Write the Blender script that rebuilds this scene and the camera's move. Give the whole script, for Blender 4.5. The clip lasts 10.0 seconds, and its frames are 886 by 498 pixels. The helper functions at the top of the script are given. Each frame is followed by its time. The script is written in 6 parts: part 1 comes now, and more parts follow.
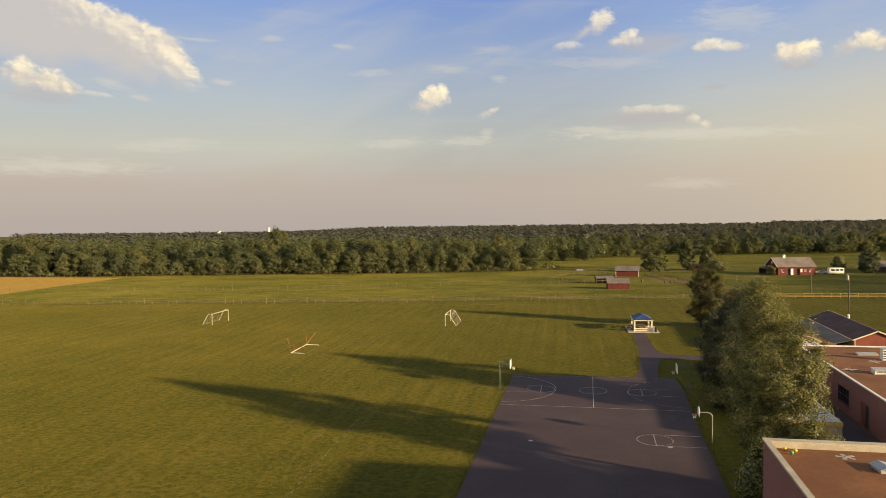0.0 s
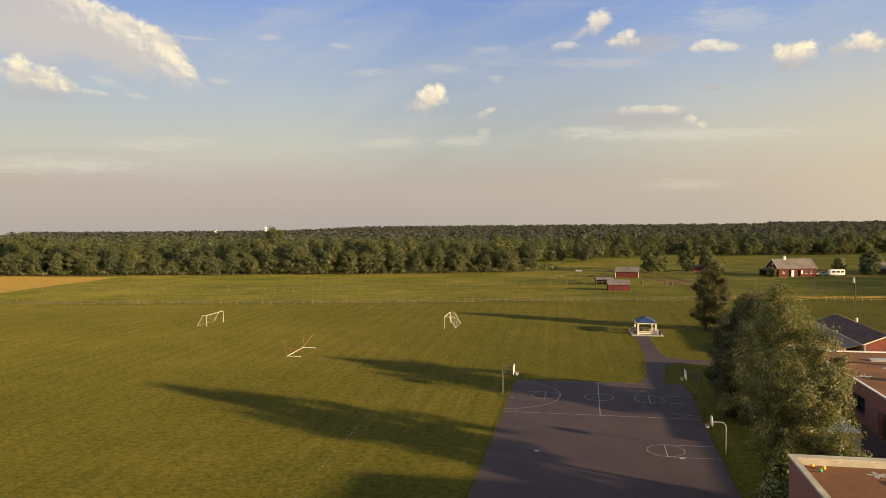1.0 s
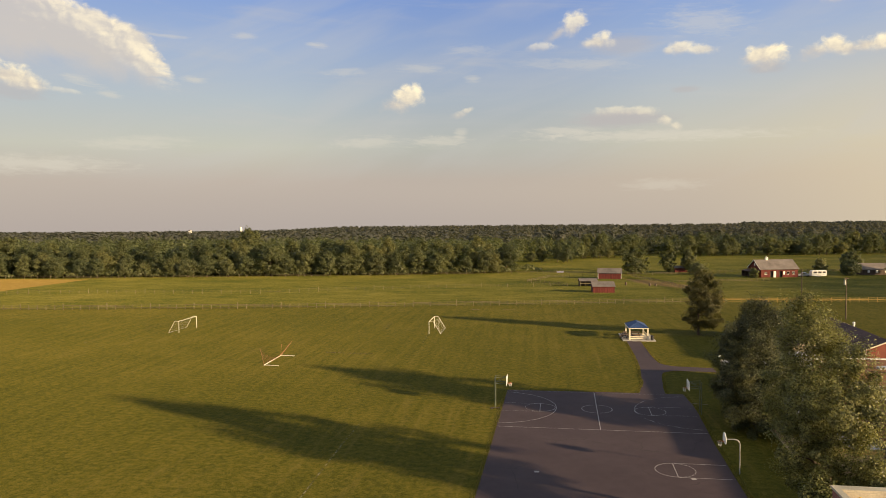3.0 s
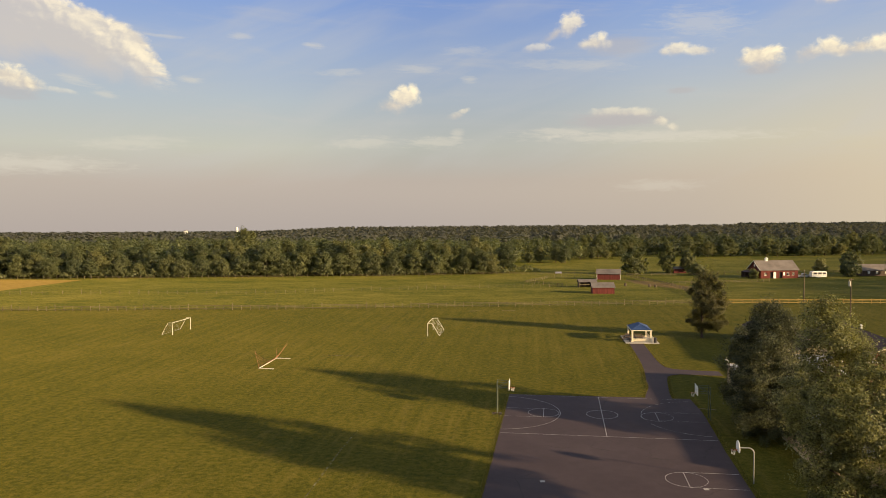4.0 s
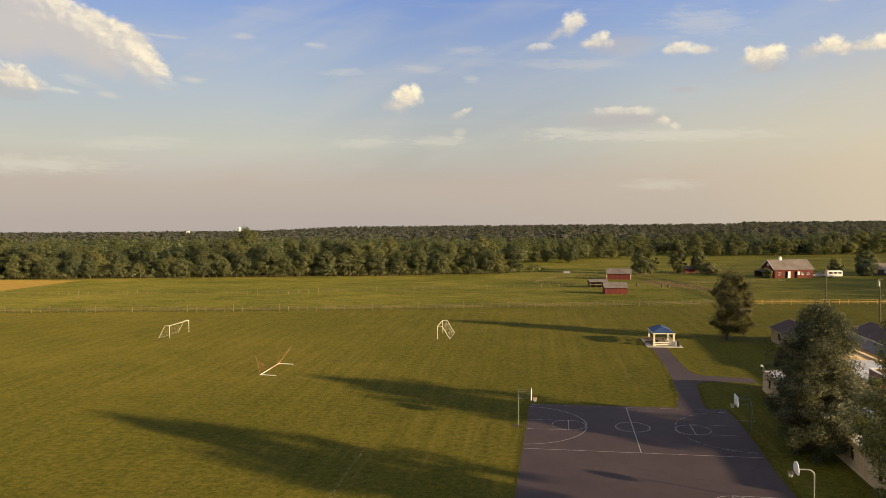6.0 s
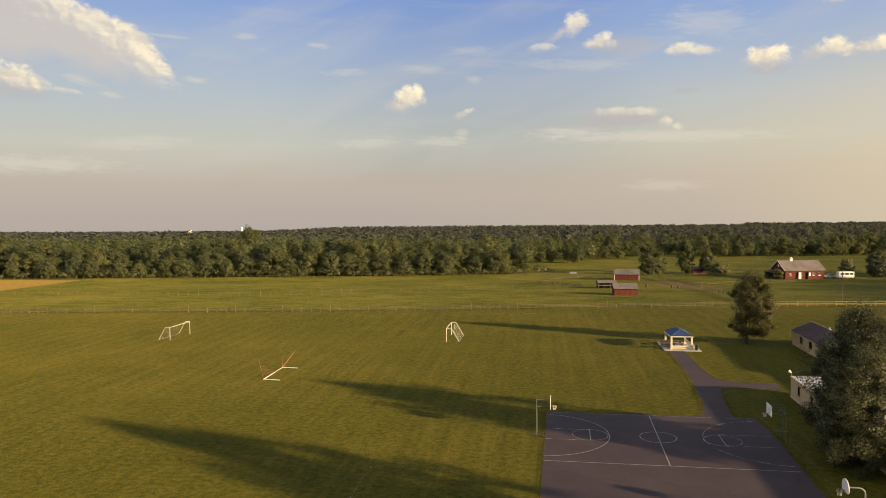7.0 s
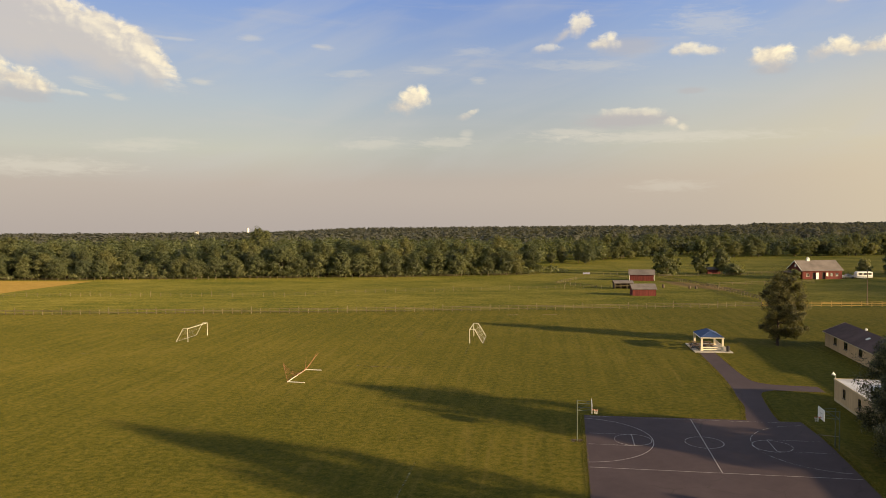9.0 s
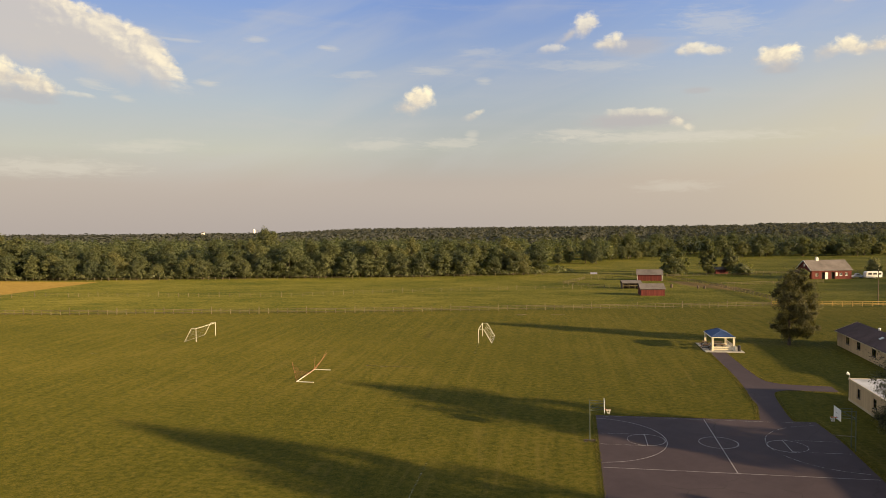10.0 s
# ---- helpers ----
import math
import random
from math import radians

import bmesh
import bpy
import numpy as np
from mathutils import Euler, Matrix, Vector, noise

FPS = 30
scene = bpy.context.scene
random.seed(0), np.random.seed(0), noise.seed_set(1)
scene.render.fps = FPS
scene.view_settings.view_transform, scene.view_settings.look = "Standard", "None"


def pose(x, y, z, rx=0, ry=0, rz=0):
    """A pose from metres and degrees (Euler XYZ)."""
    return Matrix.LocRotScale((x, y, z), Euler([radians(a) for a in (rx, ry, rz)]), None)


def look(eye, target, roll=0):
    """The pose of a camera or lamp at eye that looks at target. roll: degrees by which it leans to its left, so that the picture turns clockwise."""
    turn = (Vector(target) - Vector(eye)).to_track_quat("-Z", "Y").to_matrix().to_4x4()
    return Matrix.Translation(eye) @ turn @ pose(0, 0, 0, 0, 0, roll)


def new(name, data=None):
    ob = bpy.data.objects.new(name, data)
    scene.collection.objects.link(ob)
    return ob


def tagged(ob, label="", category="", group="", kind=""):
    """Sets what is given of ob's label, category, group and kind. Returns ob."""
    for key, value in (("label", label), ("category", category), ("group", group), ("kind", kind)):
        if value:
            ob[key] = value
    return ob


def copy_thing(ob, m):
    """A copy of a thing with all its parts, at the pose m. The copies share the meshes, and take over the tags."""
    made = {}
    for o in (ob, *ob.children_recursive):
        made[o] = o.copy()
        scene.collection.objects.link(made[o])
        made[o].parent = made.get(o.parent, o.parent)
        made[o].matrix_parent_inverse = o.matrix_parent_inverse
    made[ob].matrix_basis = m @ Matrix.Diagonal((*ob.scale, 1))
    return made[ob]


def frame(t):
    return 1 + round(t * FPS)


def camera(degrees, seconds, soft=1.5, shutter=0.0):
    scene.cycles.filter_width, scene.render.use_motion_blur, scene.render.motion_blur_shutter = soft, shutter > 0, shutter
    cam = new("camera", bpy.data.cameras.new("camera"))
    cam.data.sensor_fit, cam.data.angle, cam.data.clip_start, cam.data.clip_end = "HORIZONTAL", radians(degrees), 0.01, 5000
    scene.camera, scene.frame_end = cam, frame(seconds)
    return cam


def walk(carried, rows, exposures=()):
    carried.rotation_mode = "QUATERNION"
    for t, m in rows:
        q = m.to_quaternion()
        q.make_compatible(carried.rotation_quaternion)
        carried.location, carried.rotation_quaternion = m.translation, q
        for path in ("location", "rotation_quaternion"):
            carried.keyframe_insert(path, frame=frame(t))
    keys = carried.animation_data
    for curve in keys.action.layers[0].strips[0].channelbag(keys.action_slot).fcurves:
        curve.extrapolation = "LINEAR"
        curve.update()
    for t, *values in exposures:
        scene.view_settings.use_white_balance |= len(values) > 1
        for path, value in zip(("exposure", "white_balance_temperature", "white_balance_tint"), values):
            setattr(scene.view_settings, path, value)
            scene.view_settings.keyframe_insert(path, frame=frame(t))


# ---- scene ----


# ---- camera ----
cam = camera(62.2, 10.0, soft=0.75)
PATH = [
    (0, (10.999, -107.403, 24.001), (10.61, -105.444, 23.903), -0.8),
    (0.5, (10.389, -105.982, 24.083), (10.004, -104.022, 23.984), -0.7),
    (1, (9.765, -104.542, 24.108), (9.385, -102.581, 24.009), -0.6),
    (1.5, (8.986, -103.063, 24.156), (8.616, -101.1, 24.056), -0.6),
    (2, (8.378, -101.609, 24.213), (8.031, -99.642, 24.114), -0.6),
    (2.5, (7.763, -100.333, 24.296), (7.433, -98.362, 24.196), -0.6),
    (4, (6.322, -96.37, 24.092), (6.013, -94.396, 23.994), -0.5),
    (4.5, (5.742, -95.049, 24.078), (5.428, -93.076, 23.979), -0.5),
    (5, (5.161, -93.396, 23.913), (4.846, -91.423, 23.815), -0.5),
    (5.5, (4.519, -91.69, 23.799), (4.206, -89.717, 23.7), -0.6),
    (7, (1.783, -85.559, 23.306), (1.462, -83.588, 23.208), -0.5),
    (7.5, (0.667, -84.146, 23.319), (0.35, -82.174, 23.222), -0.5),
    (8, (-0.264, -83.831, 23.176), (-0.585, -81.859, 23.081), -0.5),
    (8.5, (-1.053, -83.653, 23.012), (-1.384, -81.683, 22.917), -0.5),
    (9, (-1.845, -83.485, 22.927), (-2.179, -81.515, 22.832), -0.6),
    (9.5, (-2.25, -83.083, 22.755), (-2.594, -81.115, 22.661), -0.7),
    (10, (-2.462, -83.062, 22.693), (-2.811, -81.095, 22.6), -0.7),
]
walk(cam, [(t, look(eye, target, roll)) for t, eye, target, roll in PATH])

# ---- world, sun ----
SUN_EL = 12.3
SUN_AZ = 112.2          # degrees clockwise from +Y
world = bpy.data.worlds.new("world")
scene.world = world
world.use_nodes = True
world.cycles.sampling_method, world.cycles.sample_map_resolution = "MANUAL", 512


def link_in(nt, sock, v):
    if isinstance(v, bpy.types.NodeSocket):
        nt.links.new(v, sock)
    else:
        sock.default_value = v


def m_(nt, op, *a, clamp=False):
    n = nt.nodes.new("ShaderNodeMath")
    n.operation, n.use_clamp = op, clamp
    for i, v in enumerate(a):
        link_in(nt, n.inputs[i], v)
    return n.outputs[0]


def smooth(nt, v, lo, hi, a=0.0, b=1.0, kind="SMOOTHSTEP"):
    n = nt.nodes.new("ShaderNodeMapRange")
    n.interpolation_type = kind
    for i, x in enumerate((v, lo, hi, a, b)):
        link_in(nt, n.inputs[i], x)
    return n.outputs[0]


def mixc(nt, f, a, b, mode="MIX"):
    n = nt.nodes.new("ShaderNodeMix")
    n.data_type, n.blend_type = "RGBA", mode
    link_in(nt, n.inputs[0], f)
    for i, v in ((6, a), (7, b)):
        link_in(nt, n.inputs[i], v if isinstance(v, bpy.types.NodeSocket) else (*v[:3], 1.0))
    return n.outputs[2]


def noise_(nt, vec, scale, detail=4.0, rough=0.55, dist=0.0):
    n = nt.nodes.new("ShaderNodeTexNoise")
    nt.links.new(vec, n.inputs["Vector"])
    n.inputs["Scale"].default_value = scale
    n.inputs["Detail"].default_value = detail
    n.inputs["Roughness"].default_value = rough
    n.inputs["Distortion"].default_value = dist
    return n.outputs[0]


def mapped(nt, vec, loc=(0, 0, 0), rot=0.0, scale=(1, 1, 1), kind="TEXTURE"):
    n = nt.nodes.new("ShaderNodeMapping")
    n.vector_type = kind
    nt.links.new(vec, n.inputs["Vector"])
    n.inputs["Location"].default_value = loc
    n.inputs["Rotation"].default_value = (0, 0, radians(rot))
    n.inputs["Scale"].default_value = scale
    return n.outputs[0]


def ramp_(nt, v, stops):
    n = nt.nodes.new("ShaderNodeValToRGB")
    el = n.color_ramp.elements
    while len(el) < len(stops):
        el.new(0.5)
    for e, (p, c) in zip(el, stops):
        e.position, e.color = p, (*c, 1.0)
    nt.links.new(v, n.inputs[0])
    return n.outputs[0]


def build_sky():
    nt = world.node_tree
    nt.nodes.clear()
    out = nt.nodes.new("ShaderNodeOutputWorld")
    bg = nt.nodes.new("ShaderNodeBackground")
    nt.links.new(bg.outputs[0], out.inputs[0])
    sky = nt.nodes.new("ShaderNodeTexSky")
    sky.sky_type, sky.sun_disc = "NISHITA", False
    sky.sun_elevation, sky.sun_rotation = radians(SUN_EL), radians(SUN_AZ)
    sky.altitude, sky.air_density, sky.dust_density, sky.ozone_density = 100, 1.0, 1.6, 1.5
    co = nt.nodes.new("ShaderNodeTexCoord").outputs["Generated"]
    sep = nt.nodes.new("ShaderNodeSeparateXYZ")
    nt.links.new(co, sep.inputs[0])
    deg = 180 / math.pi
    az = m_(nt, "MULTIPLY", m_(nt, "ARCTAN2", sep.outputs[0], sep.outputs[1]), deg)
    el = m_(nt, "MULTIPLY", m_(nt, "ARCSINE", sep.outputs[2]), deg)
    comb = nt.nodes.new("ShaderNodeCombineXYZ")
    nt.links.new(az, comb.inputs[0])
    nt.links.new(el, comb.inputs[1])
    ang = comb.outputs[0]
    # evening haze over the horizon, melting into the clear sky higher up
    e01 = smooth(nt, el, -2.0, 30.0, 0, 1, "LINEAR")
    haze = ramp_(nt, e01, [(0.0, HAZE[0]), (0.14, HAZE[1]), (0.22, HAZE[2]), (0.33, HAZE[3]), (0.45, HAZE[4]), (0.56, HAZE[5]), (0.9, HAZE[6])])
    warm = smooth(nt, az, -18.0, 38.0)
    warm = m_(nt, "MULTIPLY", warm, smooth(nt, el, 14.0, 2.0))
    haze = mixc(nt, m_(nt, "MULTIPLY", warm, 0.65), haze, (0.335, 0.278, 0.195))
    glow_ = m_(nt, "MULTIPLY", smooth(nt, az, 8.0, 36.0), smooth(nt, el, 17.0, 5.0))
    haze = mixc(nt, m_(nt, "MULTIPLY", glow_, 0.5), haze, (0.42, 0.345, 0.215))
    deep = m_(nt, "MULTIPLY", m_(nt, "MULTIPLY", smooth(nt, az, -24.0, -9.0), smooth(nt, az, 10.0, -3.0)), smooth(nt, el, 1.0, 5.0))
    haze = mixc(nt, deep, haze, mixc(nt, 1.0, haze, (0.85, 0.875, 0.93), "MULTIPLY"))
    clear = mixc(nt, 1.0, sky.outputs[0], (SKY_GAIN * 1.12, SKY_GAIN, SKY_GAIN * 0.74), "MULTIPLY")
    base = mixc(nt, smooth(nt, el, 14.0, 45.0), haze, clear)
    # thin streaks
    st = noise_(nt, mapped(nt, ang, rot=-4, scale=(14, 1.6, 1)), 1.0, 5, 0.6, 0.4)
    streak = m_(nt, "MULTIPLY", smooth(nt, st, 0.5, 0.78), smooth(nt, el, 2.0, 6.0))
    streak = m_(nt, "MULTIPLY", streak, smooth(nt, el, 40.0, 15.0))
    base = mixc(nt, m_(nt, "MULTIPLY", streak, 0.24), base, (0.31, 0.29, 0.265))
    vl = noise_(nt, mapped(nt, ang, rot=18, scale=(16, 3.4, 1)), 1.0, 4, 0.5, 0.5)
    base = mixc(nt, m_(nt, "MULTIPLY", m_(nt, "MULTIPLY", smooth(nt, vl, 0.42, 0.72), smooth(nt, el, 1.0, 5.0)), smooth(nt, el, 45.0, 18.0, 0.0, 0.3)), base, (0.30, 0.29, 0.275))
    def after(col):
        """The sky's angles, made to wait for a colour, so that the shader is worked out cloud by cloud."""
        n = nt.nodes.new("ShaderNodeVectorMath")
        n.operation = "MULTIPLY_ADD"
        nt.links.new(col, n.inputs[0])
        n.inputs[1].default_value = (1e-7, 1e-7, 1e-7)
        nt.links.new(ang, n.inputs[2])
        return n.outputs[0]

    def oval(place, a, e, w, h, tilt):
        q = mapped(nt, place, loc=(a, e, 0), rot=tilt, scale=(w, h, 1))
        ln = nt.nodes.new("ShaderNodeVectorMath")
        ln.operation = "LENGTH"
        nt.links.new(q, ln.inputs[0])
        return ln.outputs["Value"]

    # wisps and thin bands: azimuth, elevation, half width, half height, tilt, amount
    fine = noise_(nt, mapped(nt, ang, rot=-3, scale=(1.5, 0.32, 1)), 1.0, 5, 0.62, 0.6)
    for a, e, w, h, tilt, amount in WISPS_HIGH + WISPS_LOW:
        d = m_(nt, "ADD", oval(after(base), a, e, w * 1.4, h * 1.5, tilt), m_(nt, "MULTIPLY", m_(nt, "SUBTRACT", fine, 0.5), 1.7))
        base = mixc(nt, smooth(nt, d, 1.05, 0.1, 0.0, amount), base, (0.375, 0.345, 0.285))
    # grey undersides and thin grey cloud
    for a, e, w, h, amount in ((4.45, 6.86, 4.6, 0.75, 0.75), (14.43, 9.9, 1.7, 0.5, 0.5), (4.6, 12.2, 3.0, 0.9, 0.4), (9.0, 8.8, 1.3, 0.3, 0.5), (-39.5, 8.4, 3.0, 0.8, 0.5)):
        d = m_(nt, "ADD", oval(after(base), a, e, w, h, 0), m_(nt, "MULTIPLY", m_(nt, "SUBTRACT", fine, 0.5), 0.9))
        base = mixc(nt, smooth(nt, d, 1.05, 0.35, 0.0, amount), base, (0.255, 0.236, 0.23))
    puff = noise_(nt, mapped(nt, ang, scale=(1.25, 0.95, 1)), 1.0, 4, 0.48, 0.35)
    puff2 = noise_(nt, mapped(nt, ang, loc=(0.25, 0.2, 0), scale=(1.25, 0.95, 1)), 1.0, 4, 0.48, 0.35)
    curl = noise_(nt, mapped(nt, ang, scale=(0.52, 0.42, 1)), 1.0, 5, 0.6, 0.5)
    curl2 = noise_(nt, mapped(nt, ang, loc=(0.14, 0.12, 0), scale=(0.52, 0.42, 1)), 1.0, 5, 0.6, 0.5)
    billow = m_(nt, "ADD", m_(nt, "MULTIPLY", m_(nt, "SUBTRACT", puff, 0.5), 1.35), m_(nt, "MULTIPLY", m_(nt, "SUBTRACT", curl, 0.5), 0.75))
    soft = noise_(nt, mapped(nt, ang, rot=-22, scale=(3.6, 1.9, 1)), 1.0, 5, 0.55, 0.5)
    relief = m_(nt, "ADD", m_(nt, "MULTIPLY", m_(nt, "SUBTRACT", puff, puff2), 2.6), m_(nt, "MULTIPLY", m_(nt, "SUBTRACT", curl, curl2), 0.7))
    # the great cloud: a sunlit rim along its upper edge, a grey body that thins out below
    big = nt.nodes.new("ShaderNodeSeparateXYZ")
    nt.links.new(mapped(nt, ang, loc=(-31.0, 12.9, 0), rot=-40), big.inputs[0])
    s_ = m_(nt, "MAXIMUM", big.outputs[0], -5.0)
    n_ = m_(nt, "ADD", big.outputs[1], m_(nt, "MULTIPLY", m_(nt, "MULTIPLY", s_, s_), 0.062))
    depth = m_(nt, "SUBTRACT", m_(nt, "ADD", m_(nt, "MULTIPLY", billow, 0.95), m_(nt, "MULTIPLY", m_(nt, "SUBTRACT", soft, 0.5), 2.4)), n_)
    low = nt.nodes.new("ShaderNodeSeparateXYZ")
    nt.links.new(mapped(nt, ang, loc=(-40.24, 10.5, 0), rot=-7.0), low.inputs[0])
    floor_ = m_(nt, "ADD", low.outputs[1], m_(nt, "MULTIPLY", m_(nt, "SUBTRACT", soft, 0.5), 2.6))
    body = m_(nt, "MULTIPLY", smooth(nt, depth, -0.05, 0.75), smooth(nt, floor_, -0.5, 1.7))
    body = m_(nt, "MULTIPLY", body, smooth(nt, m_(nt, "ADD", big.outputs[0], m_(nt, "MULTIPLY", m_(nt, "SUBTRACT", fine, 0.5), 7.0)), 5.6, 1.8))
    lit = m_(nt, "MULTIPLY", smooth(nt, m_(nt, "SUBTRACT", depth, relief), 2.9, 0.2), smooth(nt, m_(nt, "ADD", puff, m_(nt, "MULTIPLY", relief, 0.25)), 0.25, 0.72, 0.35, 1.0))
    base = mixc(nt, m_(nt, "MULTIPLY", body, 0.88), base, mixc(nt, lit, (0.315, 0.288, 0.262), (0.56, 0.48, 0.335)))
    # cumulus: each cloud is a few puffs
    for puffs, weight in CUMULUS:
        f, place = None, after(base)
        for p in puffs:
            g = m_(nt, "SUBTRACT", 1.0, oval(place, p[0], p[1], p[2] * 1.12, p[3] * 1.16, p[4]))
            f = g if f is None else m_(nt, "SMOOTH_MAX", f, g, 0.25)
        lo_ = min(p[1] - p[3] for p in puffs)
        hi_ = max(p[1] + p[3] for p in puffs)
        mid_ = sum(p[0] for p in puffs) / len(puffs)
        v = smooth(nt, el, lo_ - 0.1, hi_ + 0.1, -1.0, 1.0, "LINEAR")
        v = m_(nt, "ADD", v, m_(nt, "MULTIPLY", m_(nt, "SUBTRACT", az, mid_), 0.22))
        field = m_(nt, "ADD", f, billow)
        under = smooth(nt, v, 0.5, -0.9, 0.55, 1.35)
        alpha = m_(nt, "MULTIPLY", smooth(nt, field, -0.12, under), smooth(nt, f, -0.65, 0.05))
        glow = smooth(nt, m_(nt, "ADD", v, relief), -0.9, 1.25)
        base = mixc(nt, m_(nt, "MULTIPLY", alpha, weight), base, mixc(nt, glow, (0.33, 0.292, 0.25), (0.58, 0.50, 0.34)))
    nt.links.new(base, bg.inputs[0])
    bg.inputs[1].default_value = 1.0


# clouds: azimuth, elevation, half width, half height, tilt
CUMULUS = (
    (((-11.88, 8.73, 1.3, 0.8, 10), (-12.63, 8.22, 1.2, 0.66, 5), (-11.36, 9.07, 0.72, 0.7, 0), (-11.66, 9.34, 0.5, 0.42, 0)), 0.95),
    (((0.85, 13.8, 1.15, 0.75, 35), (1.52, 14.08, 0.66, 0.5, 0), (-0.16, 13.29, 1.1, 0.4, 30)), 0.72),
    (((2.78, 12.46, 1.05, 0.58, 0), (3.28, 12.79, 0.48, 0.42, 0), (1.94, 12.38, 0.7, 0.36, 0)), 0.75),
    (((-1.65, 12.29, 1.2, 0.32, 0),), 0.4),
    (((8.73, 11.64, 0.85, 0.5, 0), (9.94, 11.47, 1.4, 0.36, 0), (7.83, 11.54, 0.5, 0.28, 0)), 0.7),
    (((14.42, 10.7, 1.4, 0.82, 0), (14.96, 10.92, 1.0, 0.62, 0), (13.62, 10.58, 0.95, 0.55, 0)), 0.97),
    (((18.66, 11.03, 0.8, 0.6, 0), (17.61, 10.73, 1.2, 0.5, 8), (19.21, 10.71, 0.9, 0.45, 0)), 0.95),
    (((20.62, 10.77, 0.98, 0.52, 10), (21.49, 10.84, 0.85, 0.58, 0), (22.6, 10.59, 1.2, 0.56, 0)), 0.95))
CUMULUS += (
    (((4.53, 7.48, 2.5, 0.32, 0), (3.2, 7.36, 1.3, 0.32, 0), (6.16, 7.32, 0.95, 0.36, 0)), 0.42),
    (((7.7, 6.56, 0.5, 0.38, -20), (8.34, 6.16, 0.46, 0.3, -20)), 0.55),
    (((-7.79, 7.47, 0.72, 0.25, 12), (-7.13, 7.8, 0.5, 0.25, 20)), 0.5),
    (((18.75, 14.1, 1.1, 0.42, 0),), 0.8),
    (((-39.38, 9.29, 1.6, 0.85, -8), (-40.76, 9.53, 1.4, 1.0, 0), (-38.1, 8.85, 0.95, 0.55, -12)), 0.92),
    (((-36.03, 8.55, 1.1, 0.2, -6),), 0.3),
    (((32.0, 9.0, 3.0, 1.2, 4), (34.5, 9.5, 2.0, 1.4, 0)), 0.9),
    (((-60.0, 12.0, 6.0, 2.0, 6), (-55.0, 11.4, 4.0, 1.4, 0)), 0.9))
WISPS_HIGH = ((-24.05, 13.04, 0.9, 0.2, 0, 0.35), (-18.73, 12.6, 0.76, 0.16, -6, 0.4), (-16.45, 10.68, 1.46, 0.25, 3, 0.3), (-10.68, 10.95, 1.74, 0.29, -3, 0.3), (-6.76, 10.16, 0.61, 0.21, 0, 0.35),
              (10.28, 13.45, 2.88, 0.84, -6, 0.35), (-27.65, 9.81, 1.03, 0.2, -6, 0.45), (-29.6, 12.75, 1.54, 0.12, -2, 0.35), (-6.97, 12.28, 1.57, 0.29, 0, 0.25), (1.0, 11.0, 4.0, 0.35, -3, 0.25))
WISPS_LOW = ((-14.67, 5.44, 2.61, 0.39, 2, 0.4), (-9.42, 5.46, 2.02, 0.39, 0, 0.45), (-7.71, 6.05, 0.53, 0.34, 20, 0.4), (0.13, 6.07, 2.55, 0.34, 0, 0.45), (7.38, 5.54, 8.41, 0.37, -1, 0.5),
             (-35.05, 9.35, 1.21, 0.27, -14, 0.45), (-33.27, 8.5, 0.81, 0.19, -8, 0.4), (-38.5, 3.58, 5.39, 0.53, 0, 0.5), (-31.69, 5.21, 3.39, 0.4, 3, 0.35), (7.4, 1.92, 2.81, 0.38, 0, 0.3))
HAZE = [(0.222, 0.192, 0.174), (0.268, 0.230, 0.193), (0.288, 0.284, 0.238), (0.240, 0.268, 0.285), (0.178, 0.228, 0.322), (0.122, 0.184, 0.335), (0.070, 0.125, 0.30)]
SKY_GAIN = 0.135
build_sky()
sun = new("sun", bpy.data.lights.new("sun", "SUN"))
sun.data.energy, sun.data.angle, sun.data.color = 5.0, radians(1.5), (1.0, 0.73, 0.40)
sx, sy = math.sin(radians(SUN_AZ)), math.cos(radians(SUN_AZ))
sun.matrix_world = look((sx * 100, sy * 100, 100 * math.tan(radians(SUN_EL))), (0, 0, 0))
scene.view_settings.exposure = 1.0


# ---- materials ----
def material(name, rough=0.8, metal=0.0, spec=0.3):
    mt = bpy.data.materials.new(name)
    mt.use_nodes = True
    nt = mt.node_tree
    b = nt.nodes["Principled BSDF"]
    b.inputs["Roughness"].default_value = rough
    b.inputs["Metallic"].default_value = metal
    b.inputs["Specular IOR Level"].default_value = spec
    return mt, nt, b


def position(nt):
    return nt.nodes.new("ShaderNodeNewGeometry").outputs["Position"]


def bump(nt, b, h, strength=0.4, dist=0.02):
    n = nt.nodes.new("ShaderNodeBump")
    n.inputs["Strength"].default_value, n.inputs["Distance"].default_value = strength, dist
    nt.links.new(h, n.inputs["Height"])
    nt.links.new(n.outputs[0], b.inputs["Normal"])


